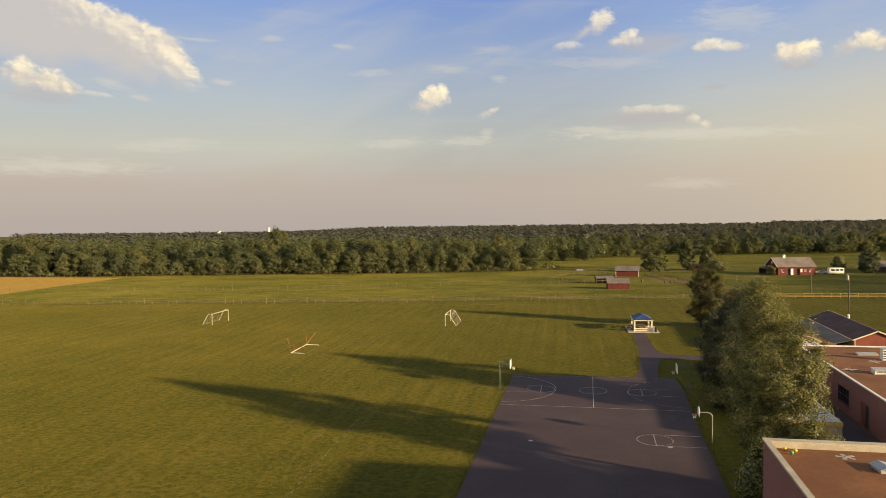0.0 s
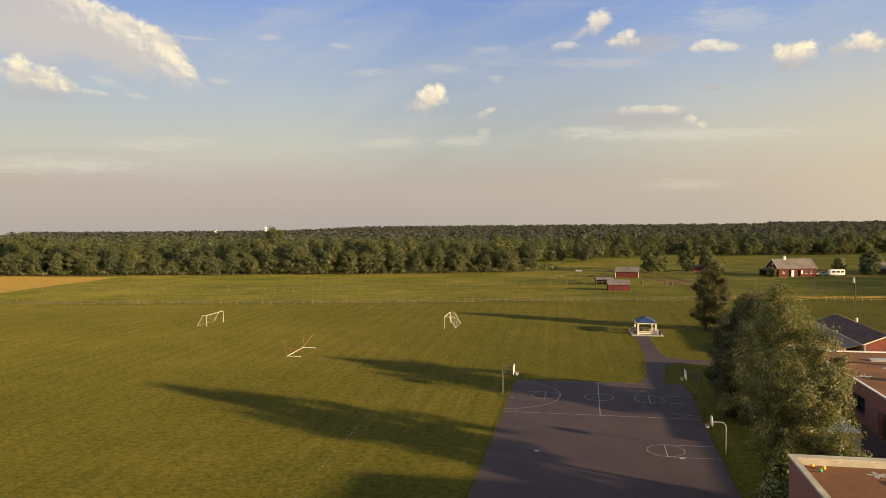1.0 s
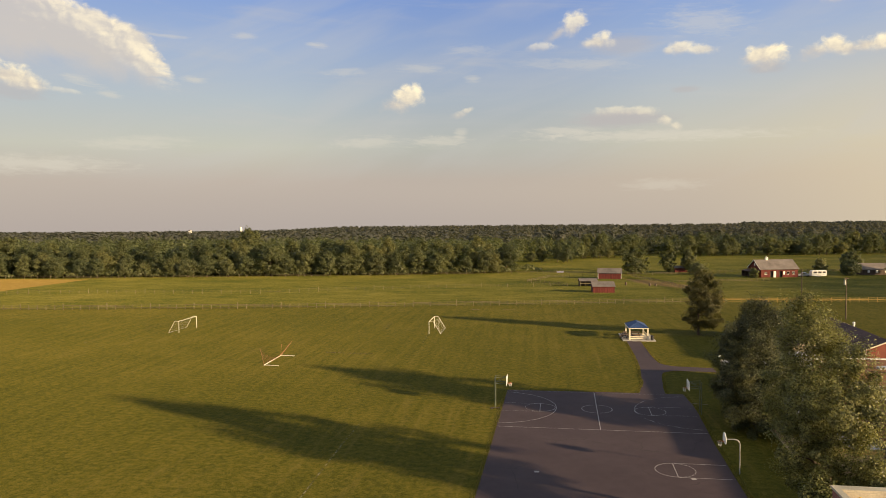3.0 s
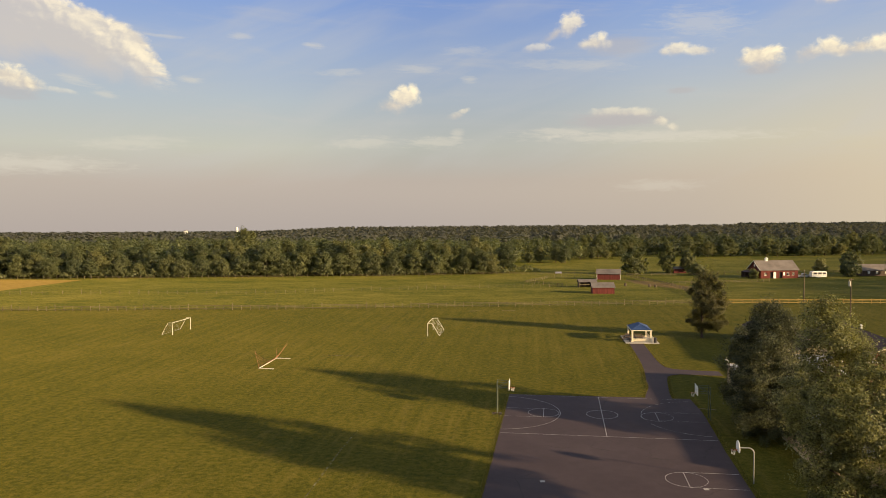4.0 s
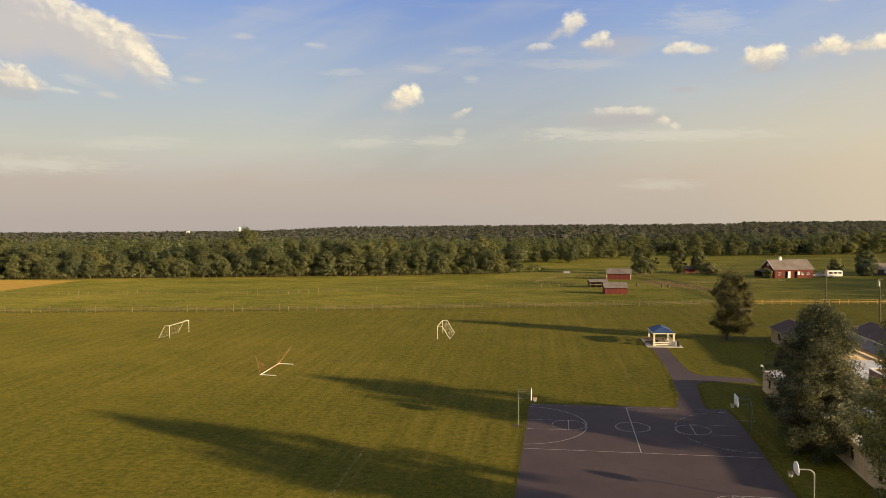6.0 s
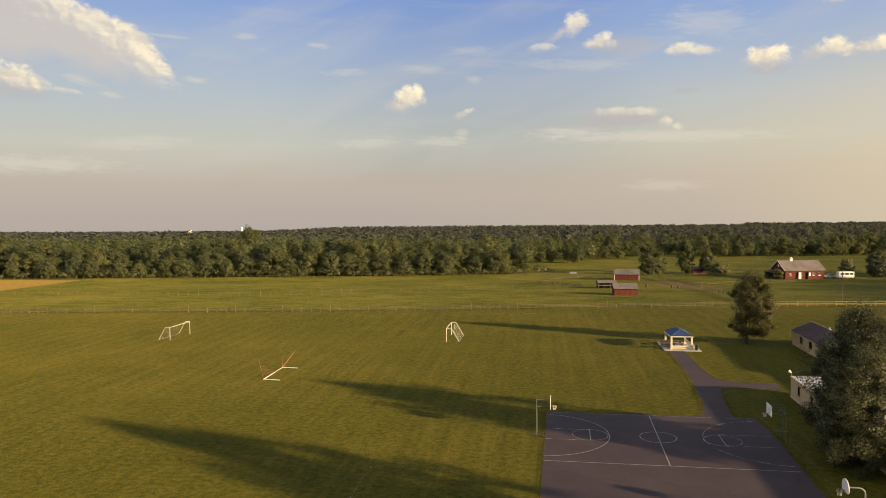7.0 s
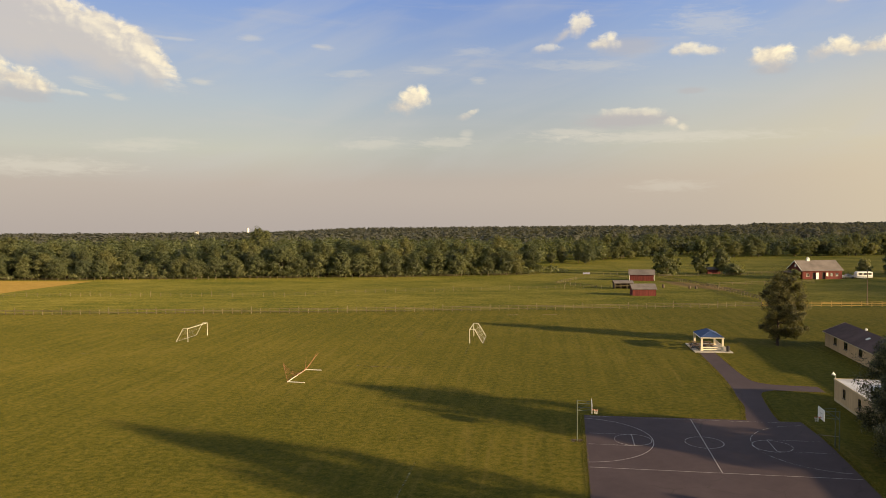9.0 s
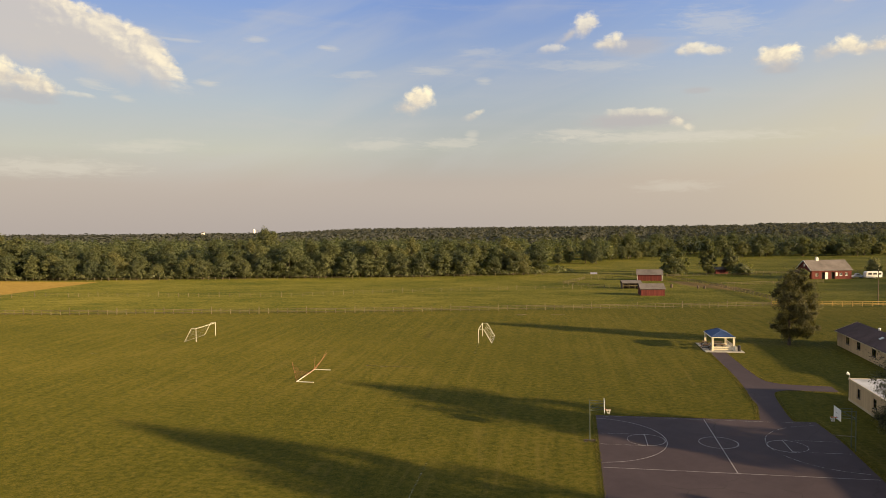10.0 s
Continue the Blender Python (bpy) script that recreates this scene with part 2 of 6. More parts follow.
def plain(name, col, rough=0.7, metal=0.0, var=0.18, scale=2.5, spec=0.3, dirt=None, objrand=0.0):
    """Paint, metal, plastic, concrete: colour with wear at two scales."""
    mt, nt, b = material(name, rough, metal, spec)
    p = position(nt)
    big = noise_(nt, p, scale * 0.25, 3)
    fine = noise_(nt, p, scale * 4, 5)
    f = m_(nt, "ADD", m_(nt, "MULTIPLY", big, 0.6), m_(nt, "MULTIPLY", fine, 0.4))
    dark = tuple(c * (1 - var) for c in col) if dirt is None else dirt
    light = tuple(min(1, c * (1 + var)) for c in col)
    c = mixc(nt, smooth(nt, f, 0.3, 0.7), dark, light)
    if objrand:
        r = nt.nodes.new("ShaderNodeObjectInfo").outputs["Random"]
        c = mixc(nt, 1.0, c, mixc(nt, r, (1 - objrand,) * 3, (1 + objrand,) * 3), "MULTIPLY")
    nt.links.new(c, b.inputs["Base Color"])
    nt.links.new(smooth(nt, fine, 0.2, 0.8, rough - 0.1, min(1, rough + 0.1), "LINEAR"), b.inputs["Roughness"])
    bump(nt, b, fine, 0.15, 0.01)
    return mt


FENCE_SLOPE, FENCE_AT = 0.182, 98.5       # fence line: y = FENCE_AT + FENCE_SLOPE * x


def grass_material():
    mt, nt, b = material("grass", 0.95, 0, 0.05)
    b.inputs["Diffuse Roughness"].default_value = 0.6
    p = position(nt)
    rot = mapped(nt, p, rot=2.0)
    sp = nt.nodes.new("ShaderNodeSeparateXYZ")
    nt.links.new(p, sp.inputs[0])
    sr = nt.nodes.new("ShaderNodeSeparateXYZ")
    nt.links.new(rot, sr.inputs[0])
    big = noise_(nt, p, 0.022, 4, 0.6)
    mid = noise_(nt, p, 0.16, 5, 0.6)
    fine = noise_(nt, p, 1.5, 5, 0.75)
    blade = noise_(nt, p, 7.0, 4, 0.75)
    dry = noise_(nt, mapped(nt, rot, scale=(1.1, 14.0, 1)), 1.0, 5, 0.6, 0.6)
    # mowing swaths
    wob = m_(nt, "ADD", sr.outputs[0], m_(nt, "MULTIPLY", mid, 0.7))
    swath = m_(nt, "MULTIPLY", m_(nt, "SINE", m_(nt, "MULTIPLY", wob, 2 * math.pi / 3.3)), 0.5)
    swath2 = m_(nt, "MULTIPLY", m_(nt, "SINE", m_(nt, "MULTIPLY", wob, 2 * math.pi / 1.27)), 0.32)
    swath = m_(nt, "MULTIPLY", m_(nt, "ADD", swath, swath2), smooth(nt, noise_(nt, p, 0.035, 2), 0.35, 0.65, 0.25, 1.0))
    tone = m_(nt, "ADD", m_(nt, "MULTIPLY", m_(nt, "SUBTRACT", big, 0.5), 0.8), m_(nt, "MULTIPLY", m_(nt, "SUBTRACT", mid, 0.5), 0.6))
    tone = m_(nt, "ADD", tone, m_(nt, "MULTIPLY", m_(nt, "SUBTRACT", fine, 0.5), 2.9))
    tone = m_(nt, "ADD", tone, m_(nt, "MULTIPLY", m_(nt, "SUBTRACT", blade, 0.5), 3.2))
    lawn_f = smooth(nt, m_(nt, "ADD", tone, m_(nt, "MULTIPLY", swath, 0.17)), -0.75, 0.75)
    lawn = ramp_(nt, lawn_f, [(0.0, (0.040, 0.046, 0.006)), (0.45, (0.080, 0.074, 0.010)), (0.75, (0.107, 0.092, 0.013)), (1.0, (0.143, 0.114, 0.022))])
    straw = smooth(nt, m_(nt, "ADD", dry, m_(nt, "MULTIPLY", m_(nt, "SUBTRACT", big, 0.5), 0.5)), 0.55, 0.75)
    lawn = mixc(nt, m_(nt, "MULTIPLY", straw, 0.2), lawn, (0.20, 0.145, 0.045))
    # grazed paddocks beyond the fence: yellower, tussocky
    past = m_(nt, "SUBTRACT", sp.outputs[1], m_(nt, "ADD", FENCE_AT, m_(nt, "MULTIPLY", sp.outputs[0], FENCE_SLOPE)))
    tus = noise_(nt, mapped(nt, rot, scale=(9, 2.2, 1)), 1.0, 6, 0.7, 0.8)
    pad_f = m_(nt, "ADD", m_(nt, "MULTIPLY", tus, 0.6), m_(nt, "MULTIPLY", noise_(nt, p, 0.03, 5, 0.65), 0.6))
    pad_f = m_(nt, "ADD", pad_f, m_(nt, "MULTIPLY", m_(nt, "SUBTRACT", fine, 0.5), 1.1))
    paddock = ramp_(nt, smooth(nt, pad_f, 0.47, 0.73, 0, 1, "LINEAR"), [(0.0, (0.050, 0.058, 0.008)), (0.4, (0.090, 0.089, 0.012)), (0.7, (0.119, 0.108, 0.017)), (1.0, (0.158, 0.131, 0.028))])
    col = mixc(nt, smooth(nt, past, -0.6, 0.8), lawn, paddock)
    # rank growth along the fence foot
    foot = m_(nt, "MULTIPLY", smooth(nt, m_(nt, "ABSOLUTE", past), 1.6, 0.2), smooth(nt, mid, 0.35, 0.6))
    col = mixc(nt, m_(nt, "MULTIPLY", foot, 0.6), col, (0.075, 0.070, 0.016))
    # a standing crop far off
    edge = m_(nt, "SUBTRACT", m_(nt, "MULTIPLY", m_(nt, "SUBTRACT", sp.outputs[1], 100.0), -0.19), m_(nt, "ADD", sp.outputs[0], 179.0))
    crop = m_(nt, "MULTIPLY", smooth(nt, edge, -0.5, 1.2), m_(nt, "MULTIPLY", smooth(nt, sp.outputs[1], 92.0, 95.0), smooth(nt, sp.outputs[1], 196.0, 190.0)))
    cropc = mixc(nt, smooth(nt, noise_(nt, p, 0.5, 5, 0.7), 0.3, 0.7), (0.18, 0.118, 0.026), (0.25, 0.168, 0.045))
    col = mixc(nt, crop, col, cropc)
    # trodden earth by the farm gate
    d1 = mapped(nt, p, loc=(44, 186, 0), rot=-74, scale=(30, 7, 100))
    ln = nt.nodes.new("ShaderNodeVectorMath")
    ln.operation = "LENGTH"
    nt.links.new(d1, ln.inputs[0])
    bare = smooth(nt, m_(nt, "ADD", ln.outputs["Value"], m_(nt, "MULTIPLY", m_(nt, "SUBTRACT", mid, 0.5), 1.2)), 1.05, 0.7)
    col = mixc(nt, m_(nt, "MULTIPLY", bare, 0.7), col, (0.165, 0.105, 0.055))
    # leaf litter under the far woods
    litter = m_(nt, "MULTIPLY", smooth(nt, sp.outputs[1], 640.0, 720.0), smooth(nt, noise_(nt, p, 0.004, 3), 0.62, 0.5))
    col = mixc(nt, litter, col, (0.05, 0.046, 0.024))
    nt.links.new(col, b.inputs["Base Color"])
    h = m_(nt, "ADD", m_(nt, "MULTIPLY", fine, 0.6), m_(nt, "MULTIPLY", blade, 0.4))
    bump(nt, b, h, 0.9, 0.12)
    return mt


def asphalt_material():
    mt, nt, b = material("asphalt", 0.88, 0, 0.25)
    p = position(nt)
    big = noise_(nt, p, 0.12, 4, 0.6)
    mid = noise_(nt, p, 0.9, 5, 0.65)
    fine = noise_(nt, p, 30.0, 2, 0.6)
    f = m_(nt, "ADD", m_(nt, "MULTIPLY", big, 0.6), m_(nt, "ADD", m_(nt, "MULTIPLY", mid, 0.3), m_(nt, "MULTIPLY", fine, 0.25)))
    c = ramp_(nt, smooth(nt, f, 0.35, 0.8, 0, 1, "LINEAR"), [(0, (0.050, 0.034, 0.037)), (0.5, (0.067, 0.046, 0.050)), (1, (0.090, 0.064, 0.066))])
    v = nt.nodes.new("ShaderNodeTexVoronoi")
    v.feature = "DISTANCE_TO_EDGE"
    v.inputs["Scale"].default_value = 0.13
    wv = nt.nodes.new("ShaderNodeVectorMath")
    wv.operation = "ADD"
    ns = nt.nodes.new("ShaderNodeTexNoise")
    ns.inputs["Scale"].default_value = 0.6
    nt.links.new(p, ns.inputs["Vector"])
    nt.links.new(p, wv.inputs[0])
    nt.links.new(ns.outputs[1], wv.inputs[1])
    nt.links.new(wv.outputs[0], v.inputs["Vector"])
    crack = m_(nt, "MULTIPLY", smooth(nt, v.outputs["Distance"], 0.009, 0.002), smooth(nt, big, 0.48, 0.62))
    c = mixc(nt, m_(nt, "MULTIPLY", crack, 0.45), c, (0.03, 0.026, 0.024))
    oil = smooth(nt, noise_(nt, p, 0.45, 2), 0.70, 0.76)
    c = mixc(nt, m_(nt, "MULTIPLY", oil, 0.4), c, (0.035, 0.032, 0.03))
    nt.links.new(c, b.inputs["Base Color"])
    bump(nt, b, fine, 0.3, 0.01)
    return mt


def paint_material(name, col, worn):
    """Road paint, rubbed through to the ground in places."""
    mt, nt, b = material(name, 0.75, 0, 0.3)
    p = position(nt)
    f = m_(nt, "ADD", m_(nt, "MULTIPLY", noise_(nt, p, 1.3, 4, 0.6), 0.6), m_(nt, "MULTIPLY", noise_(nt, p, 22, 3, 0.7), 0.5))
    b.inputs["Base Color"].default_value = (*col, 1)
    nt.links.new(smooth(nt, f, worn - 0.1, worn + 0.13), b.inputs["Alpha"])
    return mt


def brick_material():
    mt, nt, b = material("brick", 0.85, 0, 0.2)
    p = position(nt)
    sp = nt.nodes.new("ShaderNodeSeparateXYZ")
    nt.links.new(p, sp.inputs[0])
    cb = nt.nodes.new("ShaderNodeCombineXYZ")
    nt.links.new(m_(nt, "ADD", sp.outputs[0], sp.outputs[1]), cb.inputs[0])
    nt.links.new(sp.outputs[2], cb.inputs[1])
    br = nt.nodes.new("ShaderNodeTexBrick")
    nt.links.new(cb.outputs[0], br.inputs["Vector"])
    br.inputs["Scale"].default_value = 1.0
    br.inputs["Brick Width"].default_value, br.inputs["Row Height"].default_value = 0.21, 0.07
    br.inputs["Mortar Size"].default_value = 0.006
    br.inputs["Color1"].default_value = (0.30, 0.098, 0.080, 1)
    br.inputs["Color2"].default_value = (0.22, 0.072, 0.062, 1)
    br.inputs["Mortar"].default_value = (0.34, 0.29, 0.25, 1)
    st = noise_(nt, p, 0.5, 5, 0.6)
    c = mixc(nt, smooth(nt, st, 0.35, 0.75, 0.0, 0.45), br.outputs["Color"], (0.19, 0.10, 0.08))
    nt.links.new(c, b.inputs["Base Color"])
    bump(nt, b, br.outputs["Fac"], -0.3, 0.01)
    return mt


def boards_material(name, col, pitch, axis_up=True, var=0.25, rough=0.8):
    """Painted or weathered boards: grain along the board, a groove each pitch."""
    mt, nt, b = material(name, rough, 0, 0.25)
    p = position(nt)
    sp = nt.nodes.new("ShaderNodeSeparateXYZ")
    nt.links.new(p, sp.inputs[0])
    u = m_(nt, "ADD", sp.outputs[0], m_(nt, "MULTIPLY", sp.outputs[1], 0.97)) if axis_up else sp.outputs[2]
    w = m_(nt, "FRACT", m_(nt, "DIVIDE", u, pitch))
    groove = smooth(nt, m_(nt, "ABSOLUTE", m_(nt, "SUBTRACT", w, 0.5)), 0.44, 0.49)
    tone = nt.nodes.new("ShaderNodeTexWhiteNoise")
    tone.noise_dimensions = "1D"
    nt.links.new(m_(nt, "FLOOR", m_(nt, "DIVIDE", u, pitch)), tone.inputs["W"])
    grain = noise_(nt, mapped(nt, p, scale=(0.2, 0.2, 1.6) if axis_up else (1.6, 1.6, 0.2)), 1.0, 6, 0.65)
    f = m_(nt, "ADD", m_(nt, "MULTIPLY", tone.outputs["Value"], 0.4), m_(nt, "MULTIPLY", grain, 0.8))
    c = mixc(nt, smooth(nt, f, 0.25, 0.95), tuple(x * (1 - var) for x in col), tuple(x * (1 + var) for x in col))
    c = mixc(nt, m_(nt, "MULTIPLY", groove, 0.6), c, tuple(x * 0.35 for x in col))
    nt.links.new(c, b.inputs["Base Color"])
    bump(nt, b, m_(nt, "SUBTRACT", grain, groove), 0.4, 0.01)
    return mt


def roof_material(name, col, course=0.14, var=0.25, rough=0.85):
    mt, nt, b = material(name, rough, 0, 0.12)
    p = position(nt)
    sp = nt.nodes.new("ShaderNodeSeparateXYZ")
    nt.links.new(p, sp.inputs[0])
    row = m_(nt, "FRACT", m_(nt, "DIVIDE", sp.outputs[2], course * 0.4))
    f = m_(nt, "ADD", m_(nt, "MULTIPLY", noise_(nt, p, 0.35, 4, 0.6), 0.7), m_(nt, "MULTIPLY", noise_(nt, p, 5, 4, 0.7), 0.4))
    c = mixc(nt, smooth(nt, f, 0.35, 0.75), tuple(x * (1 - var) for x in col), tuple(x * (1 + var) for x in col))
    c = mixc(nt, smooth(nt, row, 0.85, 1.0, 0, 0.35), c, tuple(x * 0.5 for x in col))
    nt.links.new(c, b.inputs["Base Color"])
    bump(nt, b, row, 0.25, 0.01)
    return mt


def leaf_material(name, dark, light, accent, trans=0.25, span=(0.25, 0.95), spec=0.4):
    mt = bpy.data.materials.new(name)
    mt.use_nodes = True
    nt = mt.node_tree
    b = nt.nodes["Principled BSDF"]
    b.inputs["Roughness"].default_value, b.inputs["Specular IOR Level"].default_value = 0.5, spec
    b.inputs["Diffuse Roughness"].default_value = 0.4
    g = nt.nodes.new("ShaderNodeNewGeometry")
    isl = g.outputs["Random Per Island"]
    r = nt.nodes.new("ShaderNodeObjectInfo").outputs["Random"]
    clump = noise_(nt, g.outputs["Position"], 0.22, 3, 0.6)
    f = m_(nt, "ADD", m_(nt, "MULTIPLY", isl, 0.6), m_(nt, "MULTIPLY", clump, 0.6))
    c = mixc(nt, smooth(nt, f, *span), dark, light)
    c = mixc(nt, smooth(nt, m_(nt, "ADD", m_(nt, "MULTIPLY", r, 0.8), m_(nt, "MULTIPLY", isl, 0.2)), 0.45, 1.0, 0, 0.8), c, accent)
    tone = m_(nt, "FRACT", m_(nt, "MULTIPLY", r, 7.31))
    c = mixc(nt, 1.0, c, mixc(nt, tone, (0.70, 0.76, 0.80), (1.15, 1.12, 1.0)), "MULTIPLY")
    nt.links.new(c, b.inputs["Base Color"])
    tr = nt.nodes.new("ShaderNodeBsdfTranslucent")
    nt.links.new(mixc(nt, 1.0, c, (1.3, 1.25, 0.6), "MULTIPLY"), tr.inputs[0])
    mx = nt.nodes.new("ShaderNodeMixShader")
    mx.inputs[0].default_value = trans
    nt.links.new(b.outputs[0], mx.inputs[1])
    nt.links.new(tr.outputs[0], mx.inputs[2])
    nt.links.new(mx.outputs[0], nt.nodes["Material Output"].inputs[0])
    return mt


def glass_material():
    mt, nt, b = material("window_glass", 0.04, 0, 0.5)
    b.inputs["Base Color"].default_value = (0.55, 0.6, 0.6, 1)
    b.inputs["Transmission Weight"].default_value = 1.0
    return mt


def bark_material():
    mt, nt, b = material("bark", 0.95, 0, 0.1)
    p = position(nt)
    f = noise_(nt, mapped(nt, p, scale=(0.06, 0.06, 0.5)), 1.0, 6, 0.7, 0.4)
    nt.links.new(ramp_(nt, f, [(0.3, (0.035, 0.026, 0.018)), (0.7, (0.13, 0.10, 0.075))]), b.inputs["Base Color"])
    bump(nt, b, f, 0.8, 0.04)
    return mt


GRASS, ASPHALT, BRICK, GLASS, BARK = grass_material(), asphalt_material(), brick_material(), glass_material(), bark_material()
LINE = paint_material("court_paint", (0.40, 0.365, 0.35), 0.42)
FAINT = paint_material("worn_court_paint", (0.42, 0.39, 0.37), 0.52)
TURF_LINE = paint_material("turf_line", (0.21, 0.185, 0.075), 0.55)
SCAR = paint_material("bare_soil", (0.085, 0.055, 0.028), 0.5)
CONCRETE = plain("concrete", (0.42, 0.39, 0.34), 0.85, dirt=(0.28, 0.255, 0.22))
WHITE = plain("white_paint", (0.76, 0.74, 0.68), 0.5, var=0.10)
CREAM = plain("cream_paint", (0.68, 0.60, 0.44), 0.6, var=0.10)
BEIGE = boards_material("beige_siding", (0.53, 0.385, 0.225), 0.30, True, 0.10)
BEIGE_TRIM = plain("beige_trim", (0.52, 0.42, 0.26), 0.6)
YELLOW_TRIM = plain("yellow_fascia", (0.62, 0.40, 0.13), 0.6)
WHITE_ROOF = plain("white_roof_coat", (0.54, 0.53, 0.55), 0.75, var=0.12, dirt=(0.36, 0.35, 0.37))
FLAT_ROOF = plain("flat_roof", (0.205, 0.088, 0.034), 0.9, var=0.2, scale=0.9, dirt=(0.135, 0.058, 0.024))
COPING = plain("coping", (0.47, 0.42, 0.32), 0.7, var=0.15, dirt=(0.33, 0.29, 0.22))
DARK_ROOF = roof_material("dark_shingle", (0.104, 0.068, 0.064))
GREY_ROOF = roof_material("grey_shingle", (0.172, 0.146, 0.132))
BLUE_ROOF = plain("blue_metal", (0.030, 0.058, 0.15), 0.6, 0.0, 0.2, spec=0.3)
RED_BOARDS = boards_material("red_boards", (0.115, 0.027, 0.022), 0.22, True, 0.3)
RED_TRIM = plain("red_trim", (0.21, 0.062, 0.042), 0.7)
DARK_BOARDS = boards_material("dark_boards", (0.085, 0.06, 0.045), 0.2, True, 0.3)
FENCE_WOOD = plain("weathered_fence", (0.155, 0.125, 0.070), 0.9, var=0.35, scale=3, objrand=0.25)
FENCE_RAIL = plain("weathered_rail", (0.10, 0.082, 0.046), 0.9, var=0.35, scale=3, objrand=0.25)
# Yellow rail paint, with the golden sunlight on it put into the colour.
FENCE_GOLD = plain("sunlit_yellow_fence", (0.30, 0.195, 0.055), 0.85, var=0.25, scale=3, objrand=0.15)
POLE_WOOD = plain("pole_wood", (0.105, 0.078, 0.054), 0.95, var=0.3, scale=3)
STEEL = plain("galvanised_steel", (0.30, 0.30, 0.285), 0.5, 0.6, 0.15)
GREEN_STEEL = plain("green_steel", (0.11, 0.125, 0.09), 0.6, 0.1, 0.2)
DARK_METAL = plain("dark_metal", (0.045, 0.042, 0.045), 0.5, 0.3)
BOARD_WHITE = plain("backboard_white", (0.80, 0.80, 0.78), 0.45, var=0.05)
RIM = plain("rim_orange", (0.55, 0.12, 0.03), 0.5)
NET = plain("net_cord", (0.70, 0.68, 0.62), 0.8)
RUST_NET = plain("rusty_net", (0.26, 0.12, 0.065), 0.9)
BROWN_POLE = plain("brown_pole", (0.30, 0.14, 0.07), 0.7)
TABLE_WOOD = plain("table_wood", (0.16, 0.10, 0.06), 0.8, var=0.3)
GREY_UNIT = plain("unit_metal", (0.36, 0.36, 0.36), 0.55, 0.2)
BALL_Y = plain("yellow_rubber", (0.62, 0.42, 0.05), 0.6)
BALL_G = plain("green_rubber", (0.10, 0.32, 0.10), 0.6)
TYRE = plain("tyre_rubber", (0.02, 0.02, 0.02), 0.9)
OLD_KERB = plain("old_kerb", (0.17, 0.135, 0.085), 0.9, var=0.3)
GOAL_WHITE = plain("goal_paint", (0.66, 0.62, 0.50), 0.55, var=0.12)
FRINGE = leaf_material("grass_blade", (0.12, 0.105, 0.018), (0.24, 0.20, 0.045), (0.26, 0.20, 0.06), 0.45)
LEAF = leaf_material("leaf", (0.033, 0.039, 0.013), (0.34, 0.335, 0.122), (0.26, 0.25, 0.085), 0.26, (0.38, 0.92))
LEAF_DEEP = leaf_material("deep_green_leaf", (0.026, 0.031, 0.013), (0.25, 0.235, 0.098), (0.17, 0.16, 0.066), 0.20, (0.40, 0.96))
LEAF_BRONZE = leaf_material("bronze_leaf", (0.040, 0.041, 0.015), (0.205, 0.182, 0.072), (0.155, 0.138, 0.054), 0.40, (0.35, 0.95))
# Darker and bluer leaf: shade and distance haze put into the row colour.
LEAF_ROW_SHADED = leaf_material("shaded_row_leaf", (0.052, 0.066, 0.040), (0.115, 0.135, 0.080), (0.135, 0.135, 0.075), 0.42)
LEAF_FAR = leaf_material("wood_leaf", (0.086, 0.096, 0.043), (0.172, 0.186, 0.086), (0.198, 0.194, 0.084), 0.46)
# Greyed, lightened leaf: air haze over the far hills painted as base colour.
LEAF_HILL_HAZE = leaf_material("hazed_hill_leaf", (0.092, 0.094, 0.088), (0.118, 0.118, 0.106), (0.112, 0.112, 0.096), 0.4, spec=0.1)


# ---- building helpers ----
def bm_new():
    return bmesh.new()


def box(bm, lo, hi, rz=0.0, at=(0, 0, 0)):
    """A box from its two corners, turned by rz degrees and set at a point."""
    c = [(a + b) / 2 for a, b in zip(lo, hi)]
    s = [abs(b - a) for a, b in zip(lo, hi)]
    m = Matrix.Translation(at) @ Matrix.Rotation(radians(rz), 4, "Z") @ Matrix.Translation(c) @ Matrix.Diagonal((*s, 1))
    bmesh.ops.create_cube(bm, size=1, matrix=m)
    return bm


def tube(bm, a, b, r, r2=None, n=8):
    a, b = Vector(a), Vector(b)
    d = b - a
    m = Matrix.Translation((a + b) / 2) @ d.to_track_quat("Z", "Y").to_matrix().to_4x4()
    bmesh.ops.create_cone(bm, cap_ends=True, segments=n, radius1=r, radius2=r if r2 is None else r2, depth=d.length, matrix=m)
    return bm


def chain(bm, pts, r, n=8):
    for a, b in zip(pts, pts[1:]):
        tube(bm, a, b, r, n=n)
    return bm


def poly(bm, pts):
    return bm.faces.new([bm.verts.new(p) for p in pts])


def prism(bm, pts, z0, z1):
    """A flat outline (x, y), drawn up from z0 to z1."""
    lo = [bm.verts.new((x, y, z0)) for x, y in pts]
    hi = [bm.verts.new((x, y, z1)) for x, y in pts]
    bm.faces.new(lo[::-1])
    bm.faces.new(hi)
    k = len(pts)
    for i in range(k):
        bm.faces.new((lo[i], lo[(i + 1) % k], hi[(i + 1) % k], hi[i]))
    return bm


